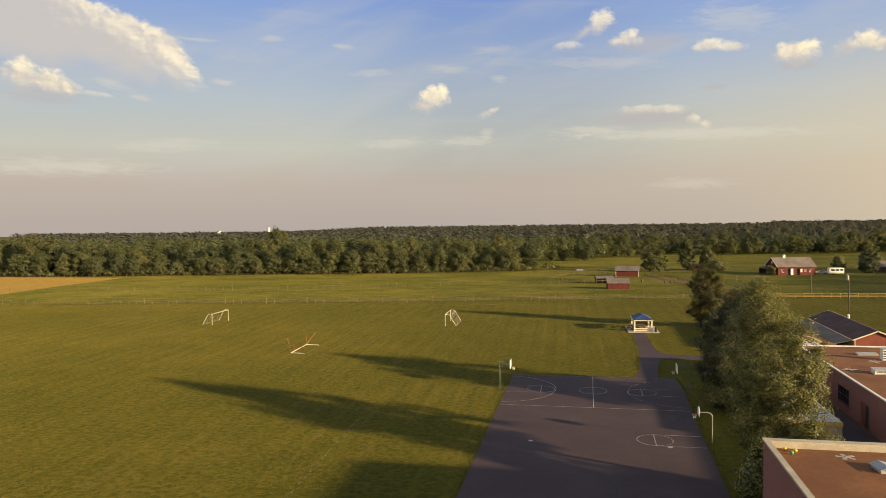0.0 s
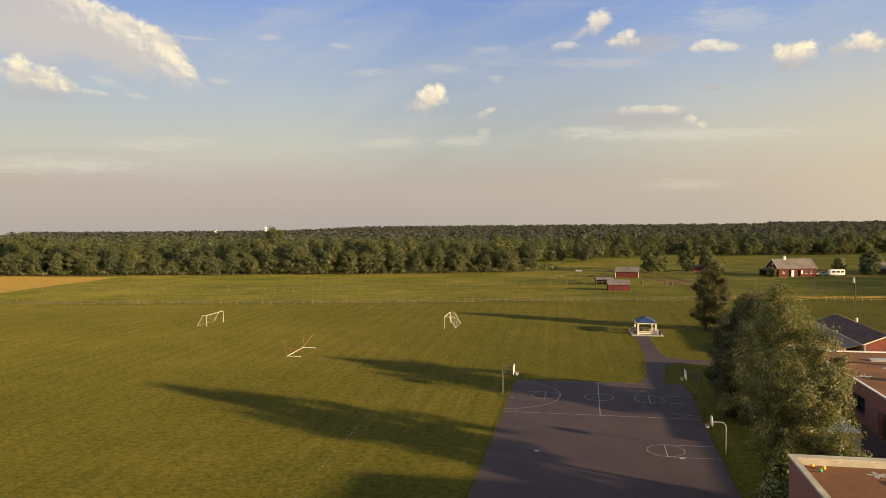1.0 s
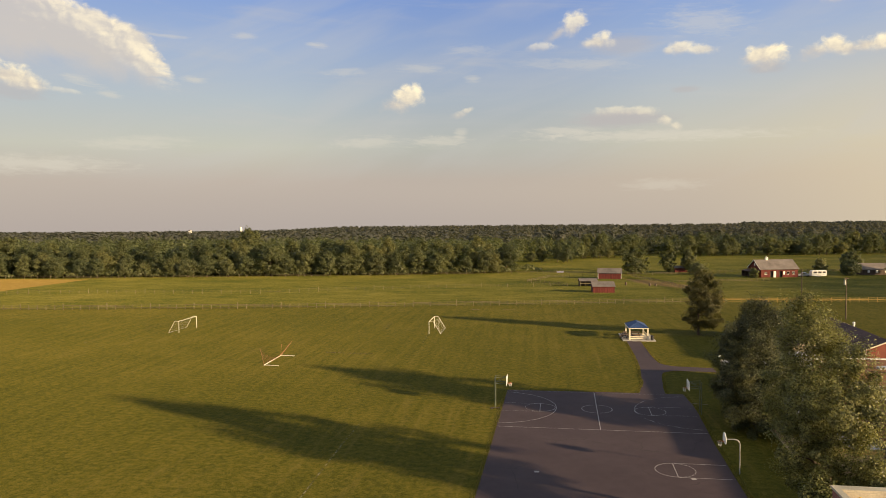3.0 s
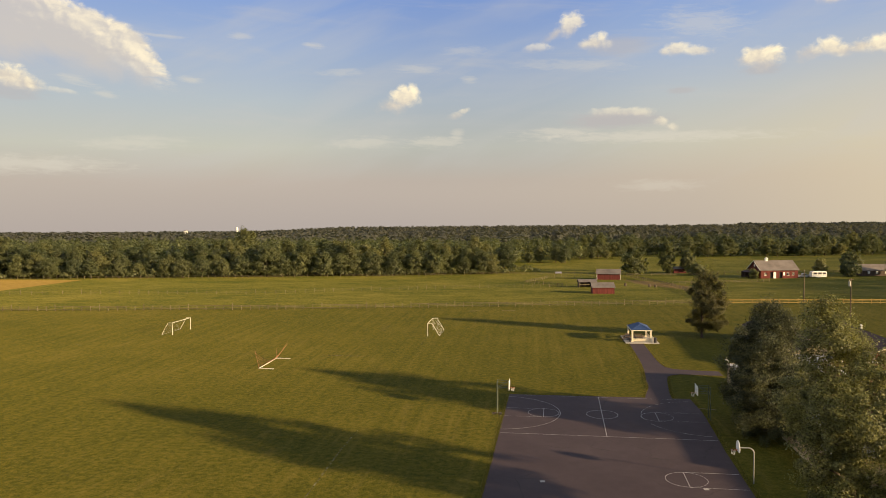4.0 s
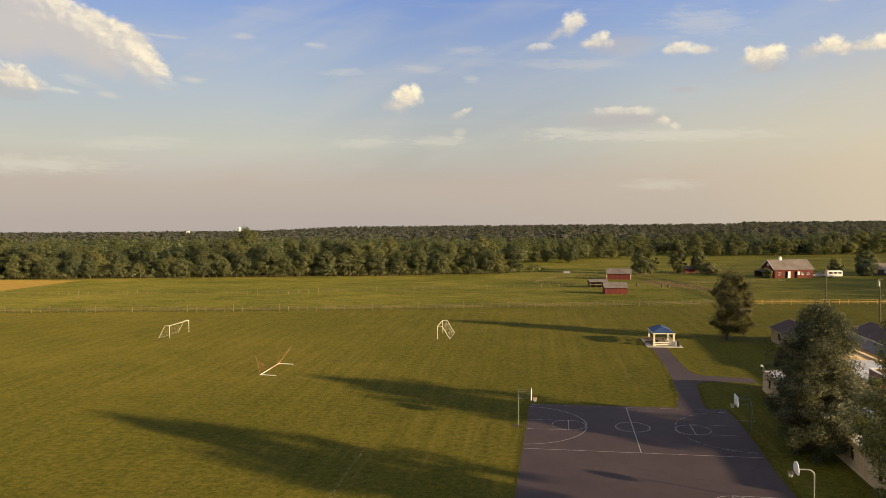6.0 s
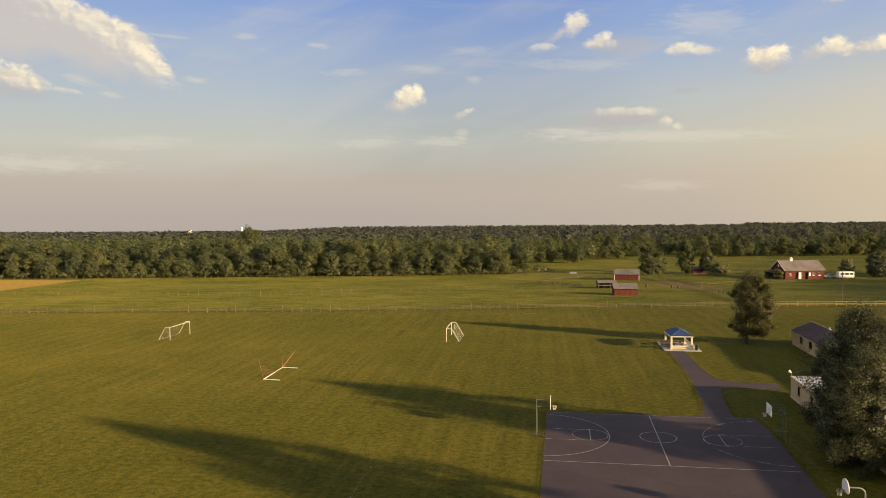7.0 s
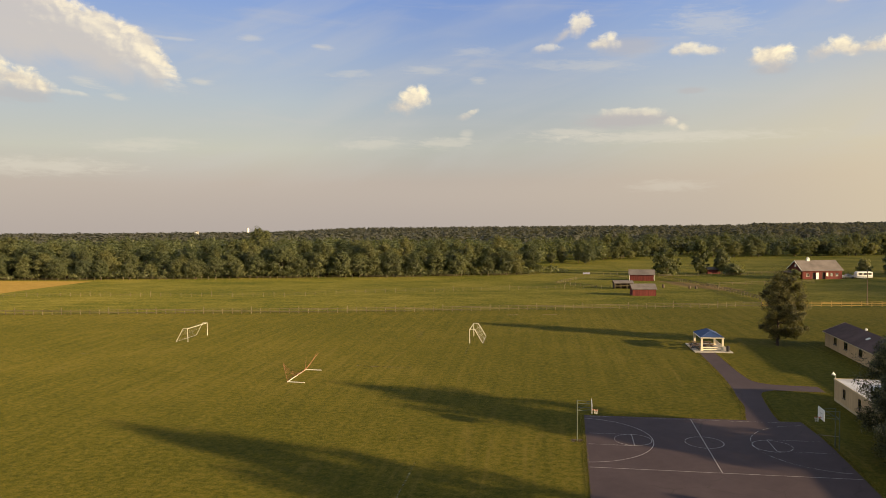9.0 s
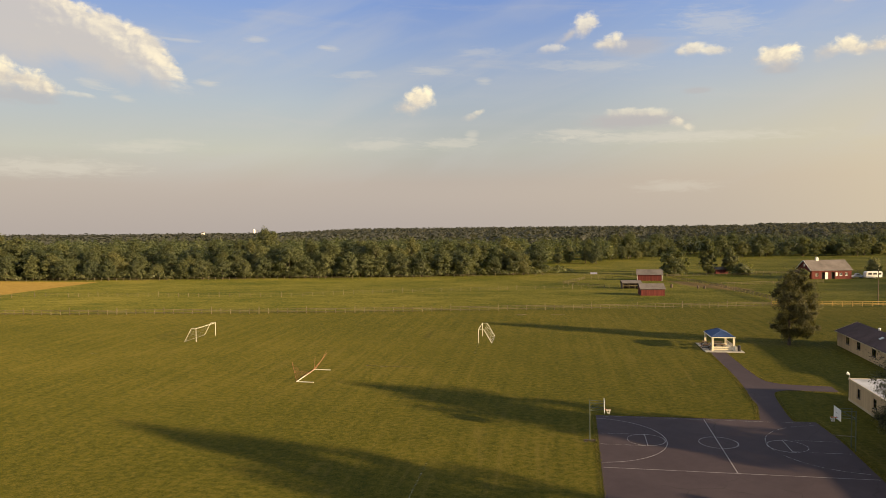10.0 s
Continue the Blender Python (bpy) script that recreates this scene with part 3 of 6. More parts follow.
def slab(bm, quad, t):
    """A sloping panel of thickness t under four corners."""
    top = [Vector(p) for p in quad]
    nrm = (top[1] - top[0]).cross(top[2] - top[0]).normalized()
    if nrm.z < 0:
        nrm = -nrm
    a = [bm.verts.new(p) for p in top]
    b = [bm.verts.new(p - nrm * t) for p in top]
    k = len(a)
    bm.faces.new(a)
    bm.faces.new(b[::-1])
    for i in range(k):
        bm.faces.new((a[i], b[i], b[(i + 1) % k], a[(i + 1) % k]))
    return bm


def finish(name, bm, mt, smooth_=False):
    bmesh.ops.recalc_face_normals(bm, faces=bm.faces)
    me = bpy.data.meshes.new(name)
    bm.to_mesh(me)
    bm.free()
    if smooth_:
        for f in me.polygons:
            f.use_smooth = True
    for x in (mt if isinstance(mt, (list, tuple)) else [mt]):
        me.materials.append(x)
    return new(name, me)


def part(name, bm, mt, parent, label="", smooth_=False):
    ob = finish(name, bm, mt, smooth_)
    ob.parent = parent
    if label:
        tagged(ob, label)
    return ob


def thing(name, label, category, at=(0, 0, 0), rz=0.0, group="", kind=""):
    ob = new(name)
    ob.empty_display_size = 0.3
    ob.matrix_basis = pose(*at, 0, 0, rz)
    return tagged(ob, label, category, group, kind)


def shared(name, me, parent, m):
    ob = new(name, me)
    ob.parent = parent
    ob.matrix_basis = m
    return ob


def mesh_of(bm, mt):
    bmesh.ops.recalc_face_normals(bm, faces=bm.faces)
    me = bpy.data.meshes.new("piece")
    bm.to_mesh(me)
    bm.free()
    me.materials.append(mt)
    return me


# ---- ground ----
PROFILE_Y = (-400, 50, 80, 137, 216, 300, 600, 1200, 2500, 4900)
PROFILE_Z = (0, 0, -0.35, -1.75, -4.3, -6, -12, -22, -38, -78)


def ground_z(x, y):
    z = float(np.interp(y, PROFILE_Y, PROFILE_Z))
    if y > 900:        # the valley falls away to the west
        s = min(1.0, max(0.0, (-x / y - 0.28) / 0.2))
        z -= 23 * s * s * (3 - 2 * s) * (y - 900) / 2500
    return z


def build_ground():
    ys = list(range(-400, 40, 20)) + list(range(40, 320, 4)) + list(range(320, 700, 20)) + list(range(700, 4901, 100))
    us = [i / 40 - 1 for i in range(81)]
    verts, faces = [], []
    for y in ys:
        half = 420 + max(0, y + 100) * 0.95
        for u in us:
            verts.append((u * half, y, ground_z(u * half, y)))
    k = len(us)
    for j in range(len(ys) - 1):
        for i in range(k - 1):
            faces.append((j * k + i, j * k + i + 1, (j + 1) * k + i + 1, (j + 1) * k + i))
    me = bpy.data.meshes.new("ground")
    me.from_pydata(verts, [], faces)
    for f in me.polygons:
        f.use_smooth = True
    me.materials.append(GRASS)
    tagged(new("ground", me), "mown green playing field and pasture, dry in patches", "grass", kind="structure")


build_ground()

# asphalt play court, a raised sheet with a slightly ragged edge


def ragged(pts, step=1.5, amp=0.07):
    out = []
    for (x0, y0), (x1, y1) in zip(pts, pts[1:] + pts[:1]):
        k = max(1, int(math.hypot(x1 - x0, y1 - y0) / step))
        for i in range(k):
            t = i / k
            x, y = x0 + (x1 - x0) * t, y0 + (y1 - y0) * t
            out.append((x + amp * noise.noise((x * 0.7, y * 0.7, 1)), y + amp * noise.noise((x * 0.7, y * 0.7, 9))))
    return out


bm = prism(bm_new(), ragged([(-0.05, -78), (22.4, -78), (22.5, -44), (22.85, -21), (23.4, -6), (23.0, 0.25), (20.3, 0.3), (17.4, 0.35), (-0.05, 0.1)]), -0.12, 0.035)
tagged(finish("pavement", bm, ASPHALT), "dark grey asphalt play court with painted lines", "court", kind="structure")


def smooth_path(pts, k=6):
    out = []
    n = len(pts)
    for i in range(n - 1):
        p0, p1, p2, p3 = pts[max(0, i - 1)], pts[i], pts[i + 1], pts[min(n - 1, i + 2)]
        for j in range(k):
            t = j / k
            out.append(tuple(0.5 * (2 * b + (c - a) * t + (2 * a - 5 * b + 4 * c - d) * t * t + (3 * b - a - 3 * c + d) * t ** 3)
                             for a, b, c, d in zip(p0, p1, p2, p3)))
    return out + [pts[-1]]


west = smooth_path([(17.4, 0.2), (17.9, 3.0), (18.6, 6.5), (18.7, 10.0), (19.05, 14.5), (19.3, 20.0), (19.35, 28.0), (19.15, 40.6)])
east = smooth_path([(21.7, 40.6), (21.9, 32.0), (22.1, 25.5), (22.6, 20.4), (24.2, 18.5), (27.0, 17.9), (30.1, 17.6)])
south = smooth_path([(30.1, 14.5), (27.0, 14.7), (24.2, 14.8), (22.3, 13.4), (21.6, 10.0), (21.2, 6.0), (20.9, 3.0), (20.8, 0.2)])
bm = prism(bm_new(), west + east + south, -0.1, 0.028)
tagged(finish("footpath", bm, ASPHALT), "curving asphalt footpath with grass up to its edges", "path", kind="structure")
bm = prism(bm_new(), [(36.0, -52.6), (40.2, -52.6), (40.2, 4.2), (36.0, 4.2)], -0.1, 0.02)
tagged(finish("alley", bm, ASPHALT), "dark asphalt alley between modular classroom and brick wing", "alley", kind="structure")
bm = box(bm_new(), (0, -0.1, -0.05), (2.6, 0.1, 0.03), -14, (22.7, -4.0, 0))
tagged(finish("kerb", bm, OLD_KERB), "short pale concrete edging strip in the grass", "kerb", kind="structure")




def fringe(name, label, runs, per_m, seed):
    """Longer blades left by the mower along an edge, joined."""
    rng = np.random.default_rng(seed)
    pts = []
    for (x0, y0), (x1, y1), side in runs:
        n = int(math.hypot(x1 - x0, y1 - y0) * per_m)
        t = rng.uniform(0, 1, n)
        d = np.array([x1 - x0, y1 - y0]) / math.hypot(x1 - x0, y1 - y0)
        out = np.array([-d[1], d[0]]) * side
        off = rng.uniform(-0.05, 0.45, n) ** 1.0
        p = np.array([x0, y0]) + np.outer(t, [x1 - x0, y1 - y0]) + np.outer(off, out)
        a = rng.uniform(0, 2 * math.pi, n)
        w, hgt = rng.uniform(0.02, 0.05, n), rng.uniform(0.03, 0.09, n) * (1.2 - off)
        u = np.stack([np.cos(a) * w, np.sin(a) * w], 1)
        bend = rng.normal(size=(n, 2)) * 0.04
        z0, z1 = np.full(n, -0.01), hgt
        quad = np.stack([np.column_stack([p - u, z0]), np.column_stack([p + u, z0]), np.column_stack([p + u * 0.3 + bend, z1]), np.column_stack([p - u * 0.3 + bend, z1])], 1)
        pts.append(quad.reshape(-1, 3))
    pts = np.concatenate(pts)
    n = len(pts) // 4
    me = bpy.data.meshes.new(name)
    me.from_pydata(pts.tolist(), [], [(4 * k, 4 * k + 1, 4 * k + 2, 4 * k + 3) for k in range(n)])
    me.materials.append(FRINGE)
    tagged(new(name, me), label, "grass", kind="stuff")


def pairs(pts, side):
    return [(a, b, side) for a, b in zip(pts, pts[1:])]


fringe("grass_fringe", "longer yellowed grass along the asphalt edges", [((0, -62), (0, 0.1), 1), ((0, 0.15), (17.3, 0.4), 1), ((23.35, -6), (22.55, -44), 1), ((23.3, -6), (23.1, 0.2), -1)]
       + pairs(west, 1) + pairs(east, 1) + pairs(south, 1), 60, 3)


# ---- court markings ----
def stripe(bm, a, b, w=0.07, z=0.041):
    a, b = Vector((*a, 0)), Vector((*b, 0))
    s = (b - a).normalized().cross(Vector((0, 0, 1))) * w / 2
    poly(bm, [(p.x, p.y, z) for p in (a - s, b - s, b + s, a + s)])


def arc(bm, c, r, a0, a1, w=0.07, z=0.045, dash=None):
    k = max(8, int(abs(a1 - a0) / 5))
    for i in range(k):
        if dash and i % dash[1] >= dash[0]:
            continue
        q = [radians(a0 + (a1 - a0) * (i + j) / k) for j in (0, 1)]
        poly(bm, [(c[0] + rr * math.cos(a), c[1] + rr * math.sin(a), z) for rr, a in ((r - w / 2, q[0]), (r + w / 2, q[0]), (r + w / 2, q[1]), (r - w / 2, q[1]))])


MARKS = thing("court_markings", "white painted basketball lines, worn, on asphalt", "markings", (0, 0, 0), kind="structure")


def mark(bm, mt=None, name="line"):
    part(name, bm, mt or LINE, MARKS)


def one_line(a, b, mt=None, w=0.07, z=0.041):
    bm = bm_new()
    stripe(bm, a, b, w, z)
    mark(bm, mt)


def one_arc(c, r, a0, a1, mt=None, dash=None, z=0.045):
    bm = bm_new()
    arc(bm, c, r, a0, a1, dash=dash, z=z)
    mark(bm, mt, "arc")


CY = -8.5
one_line((0.1, -17.1), (22.85, -17.1))
one_line((0.2, -0.25), (22.6, -0.25), FAINT, 0.06)
one_line((11.5, -0.3), (11.5, -17.05), LINE, 0.08, 0.049)
one_arc((11.5, CY + 0.1), 1.83, 0, 360)
for cx, side in ((4.62, -1), (17.78, 1)):
    edge = 0.1 if side < 0 else 22.9
    one_arc((cx, CY + (0.05 if side < 0 else -0.2)), 1.83, 90 if side < 0 else -90, 270 if side < 0 else 90, LINE, (2, 3))
    one_arc((cx, CY + (0.05 if side < 0 else -0.2)), 1.83, -90 if side < 0 else 90, 90 if side < 0 else 270)
    one_line((cx, CY - 1.83), (cx, CY + 1.83), LINE, 0.07, 0.049)
    for s in (-1.83, 1.83):
        one_line((edge, CY + s), (cx, CY + s), FAINT)
    ccx = -0.75 if side < 0 else 23.35
    one_arc((ccx, CY), 7.35, -84 if side < 0 else 96, 84 if side < 0 else 264, LINE if side < 0 else FAINT, z=0.053)
one_arc((17.7, -29.1), 1.83, 90, 270)
one_arc((17.7, -29.1), 1.83, -90, 90, LINE, (2, 3))
one_line((17.7, -30.93), (17.7, -27.27), LINE, 0.07, 0.049)
for yy in (-27.2, -31.0):
    one_line((17.7, yy), (22.6, yy))
for at in ((4.95, -31.2), (19.0, -31.26)):
    bm = box(bm_new(), (-0.22, -0.2, 0.036), (0.22, 0.2, 0.044), 8, (*at, 0))
    mark(bm, LINE, "paint_square")

# worn lines in the turf
for name, pts, w, mt, lab in (("turf_line", [(-18.9, 43.8), (-18.4, 35)], 0.14, TURF_LINE, "faint worn paint line across the grass"),
                              ("turf_line", [(-15.75, -18), (-15.6, -25), (-14.2, -52)], 0.14, TURF_LINE, "faint worn paint line across the grass"),
                              ("turf_scar", [(-33.5, 23.6), (-29.0, 23.2), (-25.0, 23.4)], 0.35, SCAR, "thin dark bare streak in the grass"),
                              ("turf_scar", [(-83, 28.0), (-80.8, 27.6)], 0.35, TURF_LINE, "short pale streak in the grass")):
    bm = bm_new()
    for a, b in zip(pts, pts[1:]):
        stripe(bm, a, b, w, 0.012)
    tagged(finish(name, bm, mt), lab, "turf mark", kind="structure")


# ---- walls with openings, windows ----
def vert_at(bm, made, p):
    if p not in made:
        made[p] = bm.verts.new(p)
    return made[p]


def wall(name, parent, a, b, height, mt, openings=(), thick=0.25, base=0.0, inward=1):
    """A wall from a to b (x, y); openings are (from, to, sill, head) in metres along it."""
    a, b = Vector(a), Vector(b)
    length = (b - a).length
    ang = math.degrees(math.atan2(b.y - a.y, b.x - a.x))
    xs = sorted({0, length, *[v for o in openings for v in o[:2]]})
    zs = sorted({0, height, *[v for o in openings for v in o[2:4]]})
    faces = {}
    for x0, x1 in zip(xs, xs[1:]):
        for z0, z1 in zip(zs, zs[1:]):
            if any(o[0] <= x0 and x1 <= o[1] and o[2] <= z0 and z1 <= o[3] for o in openings):
                continue
            c = [(x, y, z) for x in (x0, x1) for y in (0, thick * inward) for z in (z0, z1)]
            for q in ((0, 1, 3, 2), (4, 6, 7, 5), (0, 4, 5, 1), (2, 3, 7, 6), (0, 2, 6, 4), (1, 5, 7, 3)):
                pts = [c[k] for k in q]
                key = frozenset(pts)
                if faces.pop(key, None) is None:
                    faces[key] = pts
    bm, made = bm_new(), {}
    for pts in faces.values():
        bm.faces.new([vert_at(bm, made, p) for p in pts])
    bmesh.ops.transform(bm, matrix=Matrix.Translation((a.x, a.y, base)) @ Matrix.Rotation(radians(ang), 4, "Z"), verts=bm.verts)
    ob = part(name, bm, mt, parent)
    return Matrix.Translation((a.x, a.y, base)) @ Matrix.Rotation(radians(ang), 4, "Z")


def window(parent, m, x0, x1, z0, z1, frame_mt, bars=1, inward=1, name="window", rails=0):
    """A framed window in an opening of a wall whose pose is m: frame, panes, sill."""
    f, y0, y1 = 0.07, 0.05 * inward, 0.13 * inward
    bm = bm_new()
    for lo, hi in (((x0, z0), (x0 + f, z1)), ((x1 - f, z0), (x1, z1)), ((x0 + f, z0), (x1 - f, z0 + f)), ((x0 + f, z1 - f), (x1 - f, z1))):
        box(bm, (lo[0], y0, lo[1]), (hi[0], y1, hi[1]))
    for i in range(bars):
        c = x0 + (x1 - x0) * (i + 1) / (bars + 1)
        box(bm, (c - 0.03, y0, z0 + f), (c + 0.03, y1, z1 - f))
    for i in range(rails):
        c = z0 + (z1 - z0) * (i + 1) / (rails + 1)
        box(bm, (x0 + f, y0 + 0.004 * inward, c - 0.025), (x1 - f, y1 - 0.004 * inward, c + 0.025))
    bmesh.ops.transform(bm, matrix=m, verts=bm.verts)
    w = part(name, bm, frame_mt, parent)
    bm = box(bm_new(), (x0 + f, y1 - 0.035 * inward, z0 + f), (x1 - f, y1 - 0.02 * inward, z1 - f))
    bmesh.ops.transform(bm, matrix=m, verts=bm.verts)
    part("pane", bm, GLASS, w)
    bm = box(bm_new(), (x0 - 0.06, -0.06 * inward, z0 - 0.07), (x1 + 0.06, 0.05 * inward, z0 - 0.002))
    bmesh.ops.transform(bm, matrix=m, verts=bm.verts)
    part("sill", bm, frame_mt, w)
    return w


def door(parent, m, x0, x1, z1, mt, inward=1, name="door"):
    bm = box(bm_new(), (x0, 0.08 * inward, 0.02), (x1, 0.14 * inward, z1))
    box(bm, (x0 + 0.15, 0.06 * inward, z1 * 0.55), (x1 - 0.15, 0.08 * inward, z1 * 0.9))
    box(bm, (x0 + 0.15, 0.06 * inward, 0.25), (x1 - 0.15, 0.08 * inward, z1 * 0.45))
    bmesh.ops.transform(bm, matrix=m, verts=bm.verts)
    d = part(name, bm, mt, parent)
    bm = tube(bm_new(), (x1 - 0.12, 0.02 * inward, 1.0), (x1 - 0.12, 0.07 * inward, 1.0), 0.03)
    bmesh.ops.transform(bm, matrix=m, verts=bm.verts)
    part("handle", bm, STEEL, d)


# ---- school: gymnasium block ----
gym = thing("gym_building", "tall brick gymnasium with a flat brown roof and pale coping", "building")
GX, GY, GZ, GE, GS = 22.85, -53.85, 8.1, 62.0, -98.0
mW = wall("wall", gym, (GX, GS), (GX, GY), GZ - 0.14, BRICK, (), 0.26, inward=-1)
wall("wall", gym, (GX + 0.26, GY), (GE, GY), GZ - 0.14, BRICK, (), 0.5, inward=-1)
wall("wall", gym, (GE - 0.5, GS), (GE - 0.5, GY - 0.5), GZ - 0.14, BRICK, (), 0.5, inward=-1)
wall("wall", gym, (GX + 0.26, GS), (GE - 0.5, GS), GZ - 0.14, BRICK, (), 0.5)
part("roof", box(bm_new(), (GX + 0.26, GS + 0.5, GZ - 0.75), (GE - 0.5, GY - 0.5, GZ - 0.46)), FLAT_ROOF, gym, "flat rust-brown roof membrane")
bm = bm_new()
box(bm, (GX - 0.09, GS - 0.09, GZ - 0.14), (GX + 0.30, GY + 0.09, GZ))
box(bm, (GX + 0.30, GY - 0.56, GZ - 0.14), (GE + 0.09, GY + 0.09, GZ))
part("coping", bm, COPING, gym, "pale weathered metal coping")
bm = bm_new()
box(bm, (GX + 0.262, GY - 0.62, GZ - 0.46), (GE - 0.5, GY - 0.5, GZ - 0.142))
part("upstand", box(bm_new(), (GX + 0.262, GS + 0.5, GZ - 0.46), (GX + 0.31, GY - 0.62, GZ - 0.142)), FLAT_ROOF, gym)
part("upstand", bm, COPING, gym)
RZ = GZ - 0.46
for (bx_, by_, mt_, lab) in ((23.95, -54.95, BALL_Y, "yellow"), (24.55, -55.25, BALL_Y, "yellow"), (24.2, -55.75, BALL_G, "green")):
    bm = bm_new()
    bmesh.ops.create_icosphere(bm, subdivisions=3, radius=0.13)
    ob = finish("playground_ball", bm, mt_, True)
    ob.matrix_basis = pose(bx_, by_, RZ + 0.128)
    tagged(ob, lab + " rubber playground ball stranded on the flat roof", "ball", "balls on the roof")
hatch = thing("roof_vent", "low grey metal roof vent on the brown roof", "vent", (28.95, -58.1, RZ), 8)
part("curb", box(bm_new(), (-0.5, -0.6, 0), (0.5, 0.6, 0.18)), GREY_UNIT, hatch)
part("cap", slab(slab(bm_new(), [(-0.62, -0.72, 0.25), (0.0, -0.72, 0.42), (0.0, 0.72, 0.42), (-0.62, 0.72, 0.25)], 0.05), [(0.004, -0.72, 0.42), (0.62, -0.72, 0.25), (0.62, 0.72, 0.25), (0.004, 0.72, 0.42)], 0.05), GREY_UNIT, hatch)
for px_, py_ in ((27.5, -55.75),):
    bm = bm_new()
    for k in range(5):
        box(bm, (-0.13, 0, 0.0), (0.13, 0.62, 0.006 + 0.001 * k), 72 * k + 10, (px_, py_, RZ))
    tube(bm, (px_, py_, RZ), (px_, py_, RZ + 0.06), 0.08)
    tagged(finish("roof_drain", bm, CONCRETE), "pale patched flashing round a roof drain pipe", "roof drain")

# ---- school: single-storey brick wing ----
wing = thing("school_wing", "low red-brick school wing with a flat brown roof", "building")
WX, WN, WS, WE, WZ = 40.3, 4.6, -53.0, 78.0, 4.5
ops = [(WN - y1, WN - y0, 1.0, 2.9) for y0, y1 in ((-16.4, -12.6), (-5.4, -1.6), (-33.2, -29.4), (-42.0, -38.2))]
ops.append((WN + 20.2, WN + 22.6, 0.02, 2.7))
ops = sorted(ops)
mw = wall("wall", wing, (WX, WN), (WX, WS), WZ - 0.13, BRICK, ops, 0.35, inward=1)
wall("wall", wing, (WX + 0.35, WN), (WE, WN), WZ - 0.13, BRICK, (), 0.35, inward=-1)
wall("wall", wing, (WE - 0.35, WN - 0.35), (WE - 0.35, WS), WZ - 0.3, BRICK, (), 0.35)
for o in ops:
    if o[2] > 0.5:
        window(wing, mw, *o, DARK_METAL, 3, rails=1)
door(wing, mw, WN + 20.2, WN + 21.4, 2.65, RED_TRIM)
door(wing, mw, WN + 21.42, WN + 22.6, 2.65, DARK_METAL)
part("roof", box(bm_new(), (WX + 0.35, WS, WZ - 0.42), (WE - 0.35, WN - 0.35, WZ - 0.12)), FLAT_ROOF, wing, "flat rust-brown roof membrane")
bm = bm_new()
box(bm, (WX - 0.06, WS, WZ - 0.13), (WX + 0.2, WN + 0.07, WZ))
box(bm, (WX + 0.2, WN - 0.3, WZ - 0.13), (WE + 0.1, WN + 0.07, WZ))
part("coping", bm, WHITE, wing, "white metal roof edge")
for k, (ux, uy, sx_, sy_, sz_) in enumerate(((44.6, -13.4, 0.75, 0.5, 0.5), (48.2, -4.8, 0.4, 0.4, 1.4), (47.2, -1.5, 1.2, 0.35, 0.15))):
    u = thing("rooftop_unit", "white metal ventilation unit on the brown flat roof", "ventilator", (ux, uy, WZ - 0.12), 5, "rooftop units")
    part("body", box(bm_new(), (-sx_, -sy_, 0.08), (sx_, sy_, sz_)), WHITE, u)
    part("base", box(bm_new(), (-sx_ - 0.12, -sy_ - 0.12, 0), (sx_ + 0.12, sy_ + 0.12, 0.08)), GREY_UNIT, u)
    part("hood", slab(bm_new(), [(-sx_ - 0.1, -sy_ - 0.1, sz_ + 0.03), (sx_ + 0.1, -sy_ - 0.1, sz_ + 0.03), (sx_ + 0.1, sy_ + 0.1, sz_ + 0.14), (-sx_ - 0.1, sy_ + 0.1, sz_ + 0.14)], 0.05), GREY_UNIT, u)
    bm = bm_new()
    for j in range(4):
        z = 0.15 + (sz_ - 0.2) * j / 4
        box(bm, (-sx_ * 0.8, -sy_ - 0.03, z), (sx_ * 0.8, -sy_, z + (sz_ - 0.2) / 7))
    part("louvre", bm, DARK_METAL, u)
for px_, py_ in ((46.5, -6.3), (48.3, -8.6), (41.9, -11.5), (50.5, -17.0)):
    bm = bm_new()
    for k in range(4):
        box(bm, (-0.16, -0.1, 0.0), (0.16, 0.9, 0.006 + 0.001 * k), 90 * k + 14, (px_, py_, WZ - 0.12))
    tube(bm, (px_, py_, WZ - 0.12), (px_, py_, WZ + 0.15), 0.07)
    tagged(finish("roof_drain", bm, CONCRETE), "pale patched flashing round a roof drain pipe", "roof drain")

# ---- flat-roofed modular classroom ----
mod = thing("modular_classroom", "long beige modular classroom with a flat white roof", "building")
MX, ME, MN, MS, MZ = 29.85, 35.7, 10.75, -29.0, 2.62
wins = []
for y in (7.6, 3.05, -3.0, -8.0, -14.0, -19.0, -25.0):
    wins.append((MN - y - 0.45, MN - y + 0.45, 1.0, 2.05))
mm = wall("wall", mod, (MX, MN), (MX, MS), MZ - 0.1, BEIGE, wins, 0.16, inward=1)
wall("wall", mod, (MX + 0.16, MN), (ME, MN), MZ - 0.1, BEIGE, (), 0.16, inward=-1)
ms = wall("wall", mod, (MX + 0.16, MS), (ME, MS), MZ - 0.42, BEIGE, (), 0.16)
wall("wall", mod, (ME - 0.16, MN - 0.16), (ME - 0.16, MS + 0.16), MZ - 0.1, BEIGE, (), 0.16)
for w_ in wins:
    window(mod, mm, *w_, DARK_METAL, 0, rails=1)
part("roof", box(bm_new(), (MX + 0.02, MS + 0.02, MZ - 0.1), (ME - 0.02, MN - 0.02, MZ)), WHITE_ROOF, mod, "flat white-coated roof, greyed by dirt")
